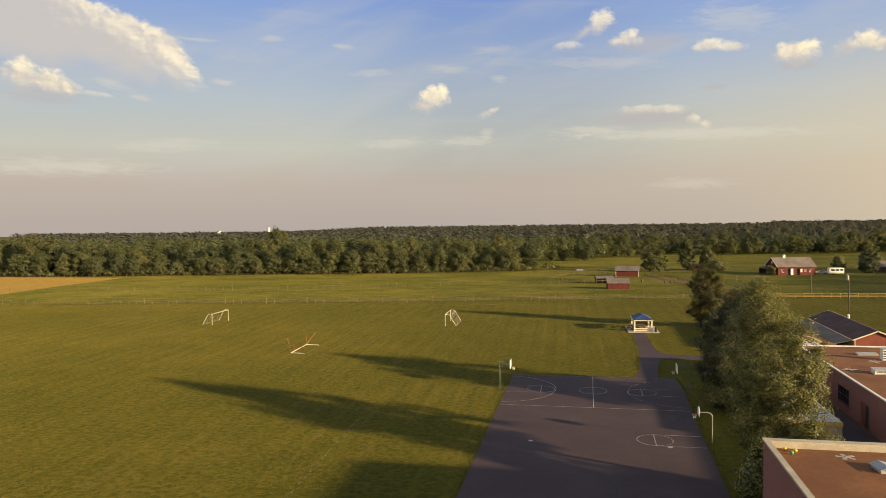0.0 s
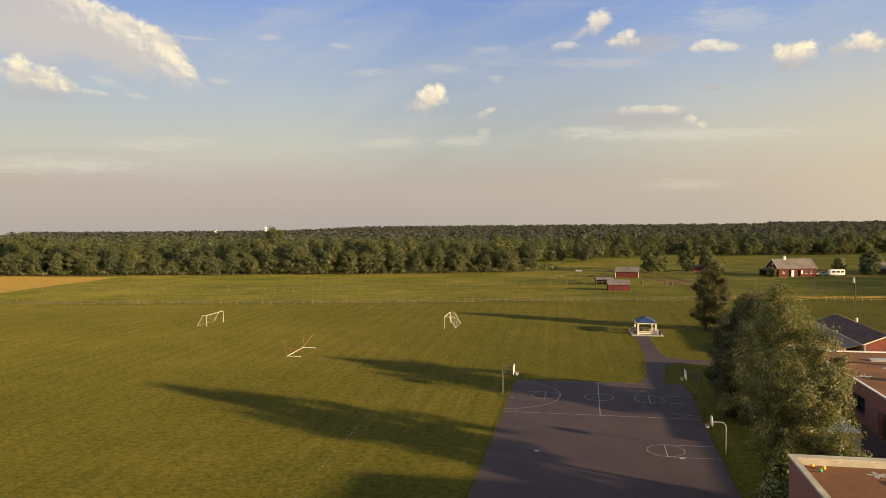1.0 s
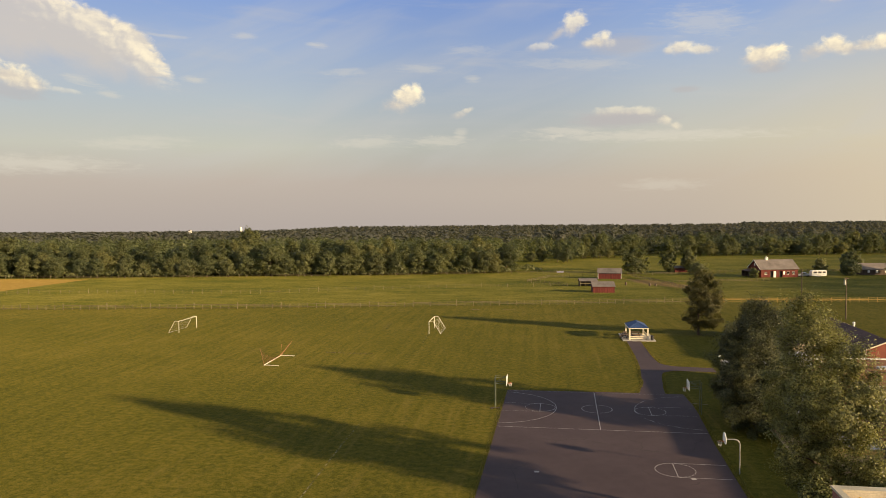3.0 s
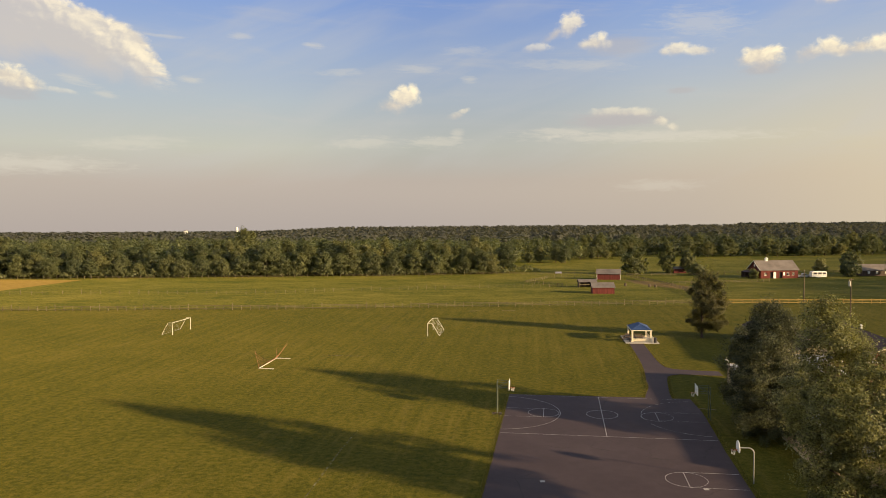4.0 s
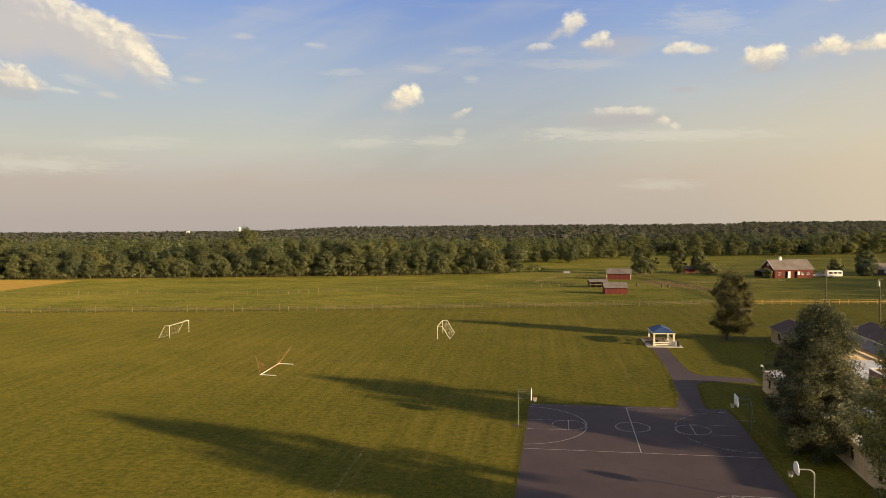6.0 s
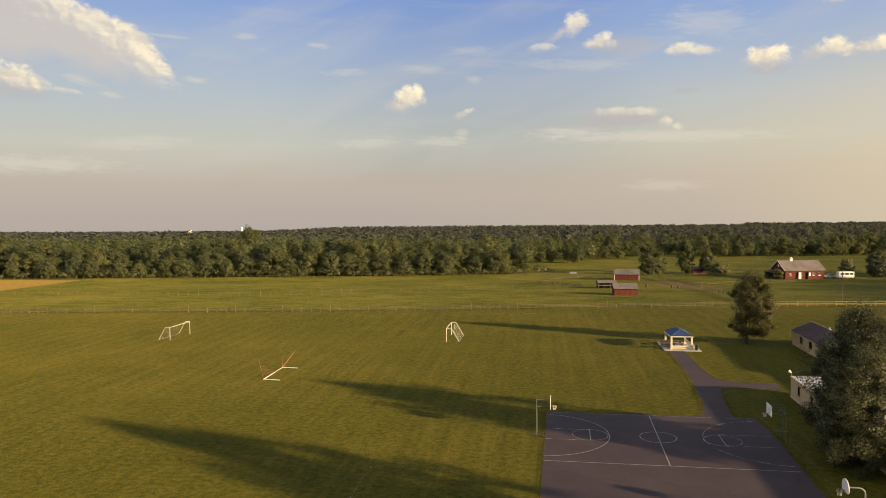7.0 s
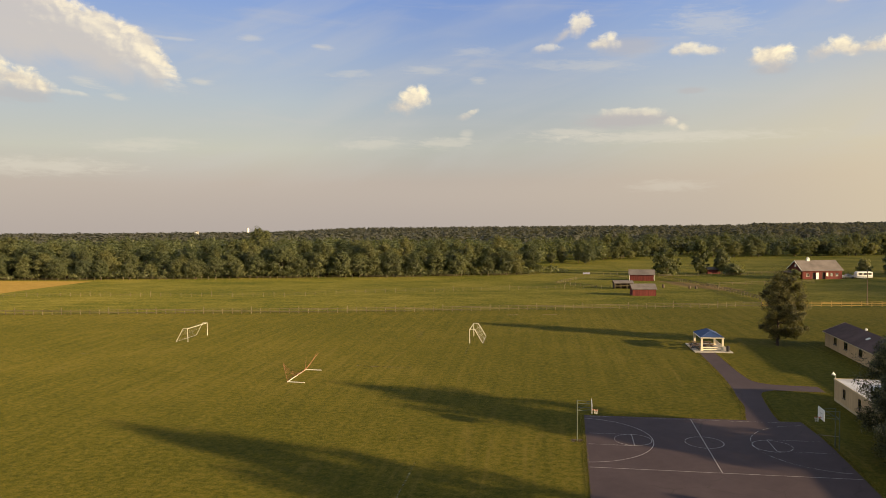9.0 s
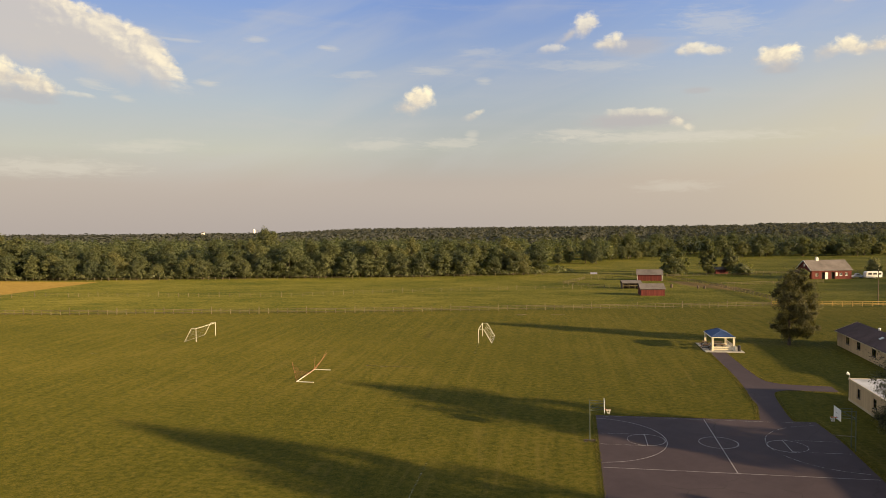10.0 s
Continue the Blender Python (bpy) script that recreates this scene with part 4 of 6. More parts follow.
part("fascia", box(bm_new(), (MX - 0.02, MS - 0.06, MZ - 0.42), (ME + 0.05, MS + 0.012, MZ + 0.03)), YELLOW_TRIM, mod, "yellow painted fascia board")
bm = box(bm_new(), (MX - 0.06, MS, MZ - 0.14), (MX + 0.015, MN + 0.05, MZ + 0.04))
box(bm, (MX + 0.015, MN - 0.015, MZ - 0.14), (ME, MN + 0.05, MZ + 0.04))
part("roof_edge", bm, BEIGE_TRIM, mod)
part("skirt", box(bm_new(), (MX - 0.03, MS, 0.0), (MX - 0.002, MN, 0.28)), BEIGE_TRIM, mod)
fl = thing("floodlight", "small white floodlight on a bracket at a roof corner", "lamp", (MX + 0.05, MN - 0.1, MZ + 0.04))
part("bracket", tube(bm_new(), (0, 0, -0.03), (0, 0, 0.5), 0.035), STEEL, fl)
bm = tube(bm_new(), (-0.02, 0.0, 0.42), (-0.3, 0.12, 0.62), 0.10, 0.2, 10)
part("head", bm, WHITE, fl)


# ---- gabled modular classrooms ----
def gabled(name, label, x0, x1, y0, y1, eave, ridge, wall_mt, roof_mt, gable_mt, wins=(), trim=WHITE, over=0.3):
    """A gabled block, ridge along y."""
    h = thing(name, label, "building")
    ops_ = sorted((y1 - b, y1 - a, s, t) for a, b, s, t in wins)
    m = wall("wall", h, (x0, y1), (x0, y0), eave, wall_mt, ops_, 0.18, inward=1)
    wall("wall", h, (x1 - 0.18, y1 - 0.18), (x1 - 0.18, y0 + 0.18), eave, wall_mt, (), 0.18)
    xm = (x0 + x1) / 2
    for y, s in ((y0, 1), (y1, -1)):
        bm = bm_new()
        pts = [(x0 + 0.18, 0.0), (x1, 0.0), (x1, eave), (xm, ridge - 0.12), (x0 + 0.18, eave)]
        a = [bm.verts.new((x, y, z)) for x, z in pts]
        b = [bm.verts.new((x, y + 0.18 * s, z)) for x, z in pts]
        bm.faces.new(a), bm.faces.new(b[::-1])
        for i in range(5):
            bm.faces.new((a[i], a[(i + 1) % 5], b[(i + 1) % 5], b[i]))
        part("gable_wall", bm, gable_mt, h)
    k = (ridge - eave) / (xm - x0)
    for sx_ in (-1, 1):
        xe = x0 - over if sx_ < 0 else x1 + over
        bm = slab(bm_new(), [(xe, y0 - over, eave - k * over + 0.02), (xm, y0 - over, ridge), (xm, y1 + over, ridge), (xe, y1 + over, eave - k * over + 0.02)], 0.1)
        part("roof", bm, roof_mt, h)
        for ye in (y0 - over - 0.03, y1 + over + 0.004):
            bm = bm_new()
            slab(bm, [(xe, ye, eave - k * over + 0.04), (xm, ye, ridge + 0.02), (xm, ye + 0.026, ridge + 0.02), (xe, ye + 0.026, eave - k * over + 0.04)], 0.2)
            part("bargeboard", bm, trim, h)
        part("gutter", box(bm_new(), (xe - 0.06, y0 - over, eave - k * over - 0.14), (xe + 0.06, y1 + over, eave - k * over - 0.02)), trim, h)
    for o in ops_:
        window(h, m, *o, DARK_METAL, 1)
    return h


gabled("modular_classroom", "beige gabled modular classroom with a dark shingle roof", 41.2, 47.6, 20.3, 49.2, 2.55, 3.95, BEIGE, DARK_ROOF, BEIGE_TRIM,
       [(43.7, 45.2, 0.95, 2.15), (39.1, 40.6, 0.95, 2.15), (33.2, 34.7, 0.95, 2.15), (26.7, 28.2, 0.95, 2.15)], BEIGE_TRIM)
gb = gabled("modular_classroom", "grey-walled modular classroom with a red gable and dark roof", 53.4, 60.2, 22.0, 46.6, 2.6, 4.0, plain("grey_siding", (0.40, 0.38, 0.36), 0.8), DARK_ROOF, RED_TRIM,
       [(40.0, 41.0, 1.0, 2.1), (34.0, 35.0, 1.0, 2.1), (28.0, 29.0, 1.0, 2.1)], CREAM)
part("side_roof", slab(bm_new(), [(50.3, 22.0, 1.75), (53.05, 22.0, 2.36), (53.05, 46.4, 2.36), (50.3, 46.4, 1.75)], 0.08), GREY_ROOF, gb, "low grey side roof")
part("side_wall", box(bm_new(), (50.5, 22.1, 0.0), (50.65, 46.3, 1.72)), BEIGE, gb)
# Unseen block between classroom and wing, assumed from the shadow edge on the lawn.
link = thing("link_building", "low beige flat-roofed link block, unseen, assumed from its shadow on the lawn", "building")
part("wall", box(bm_new(), (41.3, 4.7, 0.0), (46.5, 19.9, 2.3)), BEIGE, link)
part("roof", box(bm_new(), (41.1, 4.68, 2.3), (46.7, 19.95, 2.45)), WHITE_ROOF, link)
bm = bm_new()
tube(bm, (44.4, 40.5, 3.85), (44.4, 40.5, 4.15), 0.16)
tube(bm, (44.4, 40.5, 4.15), (44.4, 40.5, 4.3), 0.26, 0.08)
tagged(finish("roof_ventilator", bm, WHITE), "small white ventilator on a dark shingle roof", "ventilator")
part("skylight", box(bm_new(), (-0.3, -0.3, 0), (0.3, 0.3, 0.1)), WHITE, thing("roof_hatch", "white roof hatch on a dark roof", "hatch", (43.0, 36.0, 3.3), 0)).matrix_basis = pose(0, 0, 0.04, 0, -23.5, 0)
bm = tube(bm_new(), (57.6, 38.0, 3.7), (57.6, 38.0, 4.3), 0.18, n=12)
tube(bm, (57.6, 38.0, 4.3), (57.6, 38.0, 4.5), 0.28, 0.1, n=12)
tagged(finish("roof_ventilator", bm, WHITE), "white domed ventilator on a dark shingle ridge", "ventilator")
blk = thing("store_block", "tall narrow beige store block", "building", (66.5, 40.0, 0))
part("body", box(bm_new(), (-1.2, -1.5, 0), (1.2, 1.5, 4.4)), BEIGE, blk)
part("roof", box(bm_new(), (-1.35, -1.65, 4.4), (1.35, 1.65, 4.55)), DARK_ROOF, blk)


# ---- basketball hoops ----
def rim_and_net(parent, x, z, d):
    """d: the way the hoop looks along x."""
    bm = bm_new()
    k = 16
    pts = [(x + 0.225 * math.cos(2 * math.pi * i / k), 0.225 * math.sin(2 * math.pi * i / k), z) for i in range(k + 1)]
    chain(bm, pts, 0.012, 6)
    box(bm, (min(x - d * 0.225, x - d * 0.38), -0.05, z - 0.04), (max(x - d * 0.225, x - d * 0.38), 0.05, z + 0.01))
    r = part("rim", bm, RIM, parent, "orange steel rim")
    bm = bm_new()
    for i in range(12):
        a0 = 2 * math.pi * i / 12
        for s in (1, -1):
            q = [(x + rr * math.cos(a0 + s * da), rr * math.sin(a0 + s * da), z - dz) for rr, da, dz in ((0.22, 0, 0.0), (0.17, 0.26, 0.2), (0.13, 0.52, 0.42))]
            chain(bm, q, 0.007, 4)
    part("net", bm, NET, r, "white cord net")


def twin_post_hoop(at, d, label):
    h = thing("basketball_hoop", label, "basketball hoop", at, 0, "basketball hoops")
    for y in (-0.55, 0.55):
        p = part("post", tube(bm_new(), (0, y, -0.02), (0, y, 3.85), 0.05, n=12), GREEN_STEEL, h)
        bm = tube(bm_new(), (0, y, 3.8), (d * 1.42, y * 0.8, 3.75), 0.035)
        tube(bm, (0, y, 3.05), (d * 1.42, y * 0.8, 3.15), 0.035)
        tube(bm, (0, y, 3.05), (d * 1.2, y * 0.83, 3.76), 0.025)
        part("arm", bm, GREEN_STEEL, h)
    part("crossbar", tube(bm_new(), (0, -0.55, 3.1), (0, 0.55, 3.1), 0.03), GREEN_STEEL, h)
    x0, x1 = sorted((d * 1.42, d * 1.47))
    b = part("backboard", box(bm_new(), (x0, -0.91, 2.88), (x1, 0.91, 3.95)), BOARD_WHITE, h, "white rectangular backboard")
    bm = bm_new()
    xx = d * 1.476
    for lo, hi in (((-0.3, 3.05), (-0.25, 3.5)), ((0.25, 3.05), (0.3, 3.5)), ((-0.25, 3.45), (0.25, 3.5)), ((-0.25, 3.05), (0.25, 3.1))):
        box(bm, (xx - 0.003, lo[0], lo[1]), (xx + 0.003, hi[0], hi[1]))
    part("target", bm, GREY_UNIT, b)
    rim_and_net(h, d * (1.47 + 0.38), 3.05, d)
    return h


twin_post_hoop((-0.9, -8.75, 0), 1, "white rectangular basketball backboard on twin green posts")
twin_post_hoop((23.6, -8.8, 0), -1, "white rectangular basketball backboard on twin green posts")
part("pad", prism(bm_new(), ragged([(-1.5, -9.9), (-0.35, -9.9), (-0.35, -8.9), (-1.5, -8.9)], 0.3, 0.1), -0.05, 0.015), SCAR, thing("bare_patch", "bare earth patch round a hoop post", "bare soil", kind="structure"))

gh = thing("basketball_hoop", "white fan-shaped backboard on a curved grey gooseneck pole", "basketball hoop", (23.35, -29.3, 0), 0, "basketball hoops")
pts = [(0, 0, -0.02), (0, 0, 2.75)] + [(-0.45 + 0.45 * math.cos(a), 0, 2.75 + 0.45 * math.sin(a)) for a in (0.4, 0.8, 1.2, 1.57)] + [(-1.3, 0, 3.2)]
part("pole", chain(bm_new(), pts, 0.06, 12), STEEL, gh, smooth_=False)
bm = bm_new()
fan = [(-0.45, 2.85), (0.45, 2.85), (0.62, 2.95)] + [(0.68 * math.cos(a), 3.2 + 0.62 * math.sin(a)) for a in [math.pi * i / 12 for i in range(13)]] + [(-0.62, 2.95)]
a = [bm.verts.new((-1.3, y, z)) for y, z in fan]
b = [bm.verts.new((-1.36, y, z)) for y, z in fan]
bm.faces.new(a), bm.faces.new(b[::-1])
for i in range(len(fan)):
    bm.faces.new((a[i], a[(i + 1) % len(fan)], b[(i + 1) % len(fan)], b[i]))
part("backboard", bm, BOARD_WHITE, gh, "white fan-shaped backboard")
rim_and_net(gh, -1.36 - 0.38, 3.0, -1)


# ---- soccer goals ----
def soccer_goal(name, at, rz, label, net_mt, net_r):
    g_ = thing(name, label, "soccer goal", at, rz, "soccer goals")
    w, h, top, deep = 7.4, 2.44, 0.9, 2.3       # opening along y, back towards +x
    for y in (0, w):
        part("post", tube(bm_new(), (0, y, 0), (0, y, h), 0.05, n=10), GOAL_WHITE, g_)
        bm = tube(bm_new(), (0, y, h), (top, y, h), 0.035)
        tube(bm, (top, y, h), (deep, y, 0.06), 0.035)
        part("side_frame", bm, GOAL_WHITE, g_)
    part("crossbar", tube(bm_new(), (0, -0.06, h), (0, w + 0.06, h), 0.05, n=10), GOAL_WHITE, g_)
    part("back_bar", tube(bm_new(), (deep, 0, 0.03), (deep, w, 0.03), 0.02), GREY_UNIT, g_)
    bm = bm_new()
    k = 26
    for i in range(k + 1):
        y = w * i / k
        chain(bm, [(top, y, h - 0.02), (deep, y, 0.07)], net_r, 3)
    for j in range(1, 9):
        t = j / 9
        chain(bm, [(top + (deep - top) * t, 0, h + (0.07 - h) * t), (top + (deep - top) * t, w, h + (0.07 - h) * t)], net_r, 3)
    part("net", bm, net_mt, g_, "thin grey cord net")
    return g_


soccer_goal("soccer_goal", (-18.95, 44.7, 0), 1.5, "white tubular soccer goal with a grey net", NET, 0.0024)
gl = soccer_goal("soccer_goal", (-70.45, 47.85, 0), 180, "white tubular soccer goal with a torn thin net", GREY_UNIT, 0.0025)
tg = thing("tipped_goal", "white goal frame lying tipped on the grass with rusty netting", "soccer goal", (-39.9, 11.75, 0), 2.5, "soccer goals")
part("crossbar", tube(bm_new(), (0, -0.1, 0.07), (0, 8.0, 0.07), 0.065, n=10), GOAL_WHITE, tg)
for y, e in ((0, -0.35), (8.0, -0.3)):
    part("post", tube(bm_new(), (0, y, 0.07), (2.5, y + e, 0.07), 0.065, n=10), GOAL_WHITE, tg)
part("stay", tube(bm_new(), (0, 0, 0.05), (-0.5, -0.4, 2.9), 0.024), BROWN_POLE, tg, "thin brown stay pole")
part("stay", tube(bm_new(), (0, 8.0, 0.05), (1.6, 9.2, 2.3), 0.024), BROWN_POLE, tg, "thin brown stay pole")
part("stay", tube(bm_new(), (0, 7.9, 0.05), (0.0, 8.4, 1.9), 0.022), BROWN_POLE, tg, "thin brown stay pole")
bm = bm_new()
rg = random.Random(5)
for i in range(30):
    y = 8.0 * i / 29
    sag = 4 * (i / 29) * (1 - i / 29)
    top_ = (-0.5 + 2.1 * i / 29, -0.4 + 9.6 * i / 29, 2.8 - 2.3 * sag + 0.1 * rg.random())
    chain(bm, [(0, y, 0.08), ((top_[0]) / 2 + 0.1, (y + top_[1]) / 2, top_[2] * 0.45), top_], 0.0065, 3)
for j in range(1, 7):
    t = j / 6
    q = []
    for i in range(0, 30, 3):
        y = 8.0 * i / 29
        sag = 4 * (i / 29) * (1 - i / 29)
        q.append(((-0.5 + 2.1 * i / 29) * t, y + (-0.4 + 9.6 * i / 29 - y) * t, 0.08 + (2.75 - 2.3 * sag) * t))
    chain(bm, q, 0.006, 3)
part("net", bm, RUST_NET, tg, "sagging rust-brown net")
for (x, y, rz, l) in ((-15.5, 84.5, 25, 2.6), (-13.9, 84.2, 130, 1.8), (-7.5, 86.5, 8, 3.2)):
    ob = finish("loose_pipe", tube(bm_new(), (0, 0, 0), (l, 0, 0), 0.028), OLD_KERB)
    ob.matrix_basis = pose(x, y, ground_z(x, y) + 0.05, 0, 0, rz)
    tagged(ob, "dull pale pipe lying in the grass by the fence", "pipe", "loose pipes")

# ---- picnic shelter ----
sh = thing("picnic_shelter", "open picnic shelter with cream posts and a blue hip roof", "shelter", (21.4, 44.3, 0.0), 2)
part("slab", box(bm_new(), (-2.95, -4.1, -0.1), (3.0, 4.3, 0.10)), CONCRETE, sh, "pale concrete slab")
for x in (-1.65, 1.65):
    for y in (-2.8, 2.9):
        p = part("post", box(bm_new(), (x - 0.15, y - 0.15, 0.1), (x + 0.15, y + 0.15, 2.2)), CREAM, sh)
        part("post_base", box(bm_new(), (x - 0.21, y - 0.21, 0.1), (x + 0.21, y + 0.21, 0.32)), CREAM, p)
bm = bm_new()
for y in (-2.8, 2.9):
    box(bm, (-1.8, y - 0.1, 2.2), (1.8, y + 0.1, 2.36))
for x in (-1.65, 1.65):
    box(bm, (x - 0.1, -2.65, 2.202), (x + 0.1, 2.75, 2.358))
part("beam", bm, CREAM, sh)
hx, hy0, hy1, ez, rz_ = 1.85, -2.98, 3.05, 2.32, 3.15
rid0, rid1 = (0, -1.3, rz_), (0, 1.4, rz_)
c0, c1, c2, c3 = (-hx, hy0, ez), (hx, hy0, ez), (hx, hy1, ez), (-hx, hy1, ez)
for q in ([c0, c1, rid0], [c1, c2, rid1, rid0], [c2, c3, rid1], [c3, c0, rid0, rid1]):
    bm = slab(bm_new(), q, 0.06)
    part("roof_panel", bm, BLUE_ROOF, sh, "blue metal roof panel")
bm = bm_new()
for a_, b_ in ((rid0, rid1), (c0, rid0), (c1, rid0), (c2, rid1), (c3, rid1)):
    tube(bm, a_, b_, 0.05, n=6)
part("ridge_cap", bm, BLUE_ROOF, sh)
bm = bm_new()
for i in range(-5, 6):
    x = i * 0.42
    t = max(0.0, 1 - abs(x) / hx)
    for y0_, s in ((hy0, 1), (hy1, -1)):
        y1_ = y0_ + s * 2.2 * t
        if t > 0.05:
            tube(bm, (x, y0_, ez + 0.02), (x, y1_, ez + (rz_ - ez) * t + 0.02), 0.02, n=4)
part("seam", bm, BLUE_ROOF, sh)
bm = bm_new()
for a_, b_ in ((c0, c1), (c1, c2), (c2, c3), (c3, c0)):
    tube(bm, Vector(a_) - Vector((0, 0, 0.1)), Vector(b_) - Vector((0, 0, 0.1)), 0.09, n=4)
part("fascia", bm, CREAM, sh)
bm = bm_new()
for z in (0.3, 0.62, 0.94):
    box(bm, (-1.5, -2.74, z - 0.09), (1.5, -2.66, z + 0.09)) if z < 0.9 else None
for z in (0.62, 0.94):
    box(bm, (1.61, -2.6, z - 0.09), (1.69, 2.7, z + 0.09))
part("railing", bm, CREAM, sh, "low cream board railing")


def picnic_table(at, rz, mt, label):
    t = thing("picnic_table", label, "picnic table", at, rz, "picnic tables")
    for k in range(5):
        part("top_board", box(bm_new(), (-0.9, -0.37 + 0.15 * k, 0.71), (0.9, -0.24 + 0.15 * k, 0.75)), mt, t)
    for s in (-1, 1):
        part("bench", box(bm_new(), (-0.9, s * 0.72 - 0.14, 0.42), (0.9, s * 0.72 + 0.14, 0.46)), mt, t)
    for x in (-0.65, 0.65):
        bm = tube(bm_new(), (x, -0.3, 0.71), (x, -0.62, 0.0), 0.04)
        tube(bm, (x, 0.3, 0.71), (x, 0.62, 0.0), 0.04)
        box(bm, (x - 0.03, -0.8, 0.34), (x + 0.03, 0.8, 0.42))
        part("trestle", bm, DARK_METAL, t)
    return t


picnic_table((19.3, 45.6, 0.1), 80, TABLE_WOOD, "dark wooden picnic table on a concrete slab")
picnic_table((21.2, 43.2, 0.1), 5, TABLE_WOOD, "dark wooden picnic table under a blue roof")
picnic_table((21.3, 46.0, 0.1), 3, TABLE_WOOD, "dark wooden picnic table under a blue roof")
picnic_table((19.0, 42.6, 0.1), 75, TABLE_WOOD, "dark wooden picnic table on a concrete slab")
bn = thing("litter_bin", "small dark litter bin on the slab", "bin", (23.9, 41.2, 0.1))
part("drum", tube(bm_new(), (0, 0, 0), (0, 0, 0.8), 0.25, 0.28, 12), DARK_METAL, bn)
part("lid", tube(bm_new(), (0, 0, 0.8), (0, 0, 0.92), 0.29, 0.15, 12), DARK_METAL, bn)


# ---- trees ----
def quads(centres, normals, size, rng, stretch=1.5):
    """Small leaf sprays: one bent quad round each centre."""
    n = len(centres)
    r = rng.normal(size=(n, 3))
    u = np.cross(normals, r)
    u /= np.linalg.norm(u, axis=1)[:, None] + 1e-9
    v = np.cross(normals, u)
    s = (size * rng.uniform(0.6, 1.35, n))[:, None]
    a, b = u * s * 0.5 * stretch, v * s * 0.5
    drop = normals * s * 0.22
    pts = np.stack([centres - a - drop, centres - b * 0.95, centres + a - drop, centres + b], 1).reshape(-1, 3)
    return pts


def leaf_mesh(name, pts, mt):
    n = len(pts) // 4
    me = bpy.data.meshes.new(name)
    me.vertices.add(n * 4)
    me.vertices.foreach_set("co", pts.astype(np.float32).ravel())
    me.loops.add(n * 4)
    me.loops.foreach_set("vertex_index", np.arange(n * 4, dtype=np.int32))
    me.polygons.add(n)
    me.polygons.foreach_set("loop_start", np.arange(0, n * 4, 4, dtype=np.int32))
    me.update()
    me.validate()
    me.materials.append(mt)
    return me


def crown_points(h0, h1, rad, clumps, per, clump_r, rng, shape=0.0, lean=(0, 0), jitter=0.55):
    """Leaf places and facings: clumps over an uneven crown between heights h0 and h1."""
    cs, mid = [], (h0 + h1) / 2
    ph = rng.uniform(0, 6.28, 3)
    while len(cs) < clumps:
        t, a = rng.uniform(0, 1), rng.uniform(0, 2 * math.pi)
        tt = t ** (0.95 - 0.25 * shape)
        prof = max(0.02, 1 - abs(2 * tt - 1) ** 2.3) ** 0.55 * (1 - shape * 0.35 * t)
        lobe = 0.88 + 0.10 * math.sin(3 * a + ph[0] + 4 * t) + 0.09 * math.sin(5 * a + ph[1] - 7 * t) + 0.05 * rng.normal()
        rr = rng.uniform(0.12, 1.0) ** 0.5 * rad * prof * lobe
        cs.append((rr * math.cos(a) + lean[0] * t, rr * math.sin(a) + lean[1] * t, h0 + (h1 - h0) * t * (1 + 0.03 * rng.normal())))
    cs = np.array(cs)
    idx = np.repeat(np.arange(len(cs)), per)
    d = rng.normal(size=(len(idx), 3))
    d /= np.linalg.norm(d, axis=1)[:, None]
    cr = (clump_r * rng.uniform(0.45, 1.5, len(cs)))[idx]
    r = rng.uniform(0.15, 1.0, len(idx)) ** 0.5
    off = d * (cr * r)[:, None] * np.array([1.0, 1.0, 0.72])
    axis = cs - np.array([0, 0, mid])
    axis /= np.linalg.norm(axis, axis=1)[:, None] + 1e-9
    axis = axis + np.array([0, 0, 0.3]) + rng.normal(size=axis.shape) * 0.4
    shoot = rng.uniform(0, 1, len(idx)) ** 4 * cr * rng.uniform(0.2, 1.3, len(cs))[idx]
    pts = cs[idx] + off * (1 - 0.35 * (shoot / (cr * 1.6)))[:, None] + axis[idx] * shoot[:, None]
    out = pts - np.array([0, 0, mid])
    out /= np.linalg.norm(out, axis=1)[:, None] + 1e-9
    nrm = d * 0.35 + out * (0.4 if jitter < 0.3 else 0.62) + rng.normal(size=d.shape) * jitter + np.array([0, 0, 0.2])
    nrm /= np.linalg.norm(nrm, axis=1)[:, None]
    return pts, nrm, cs


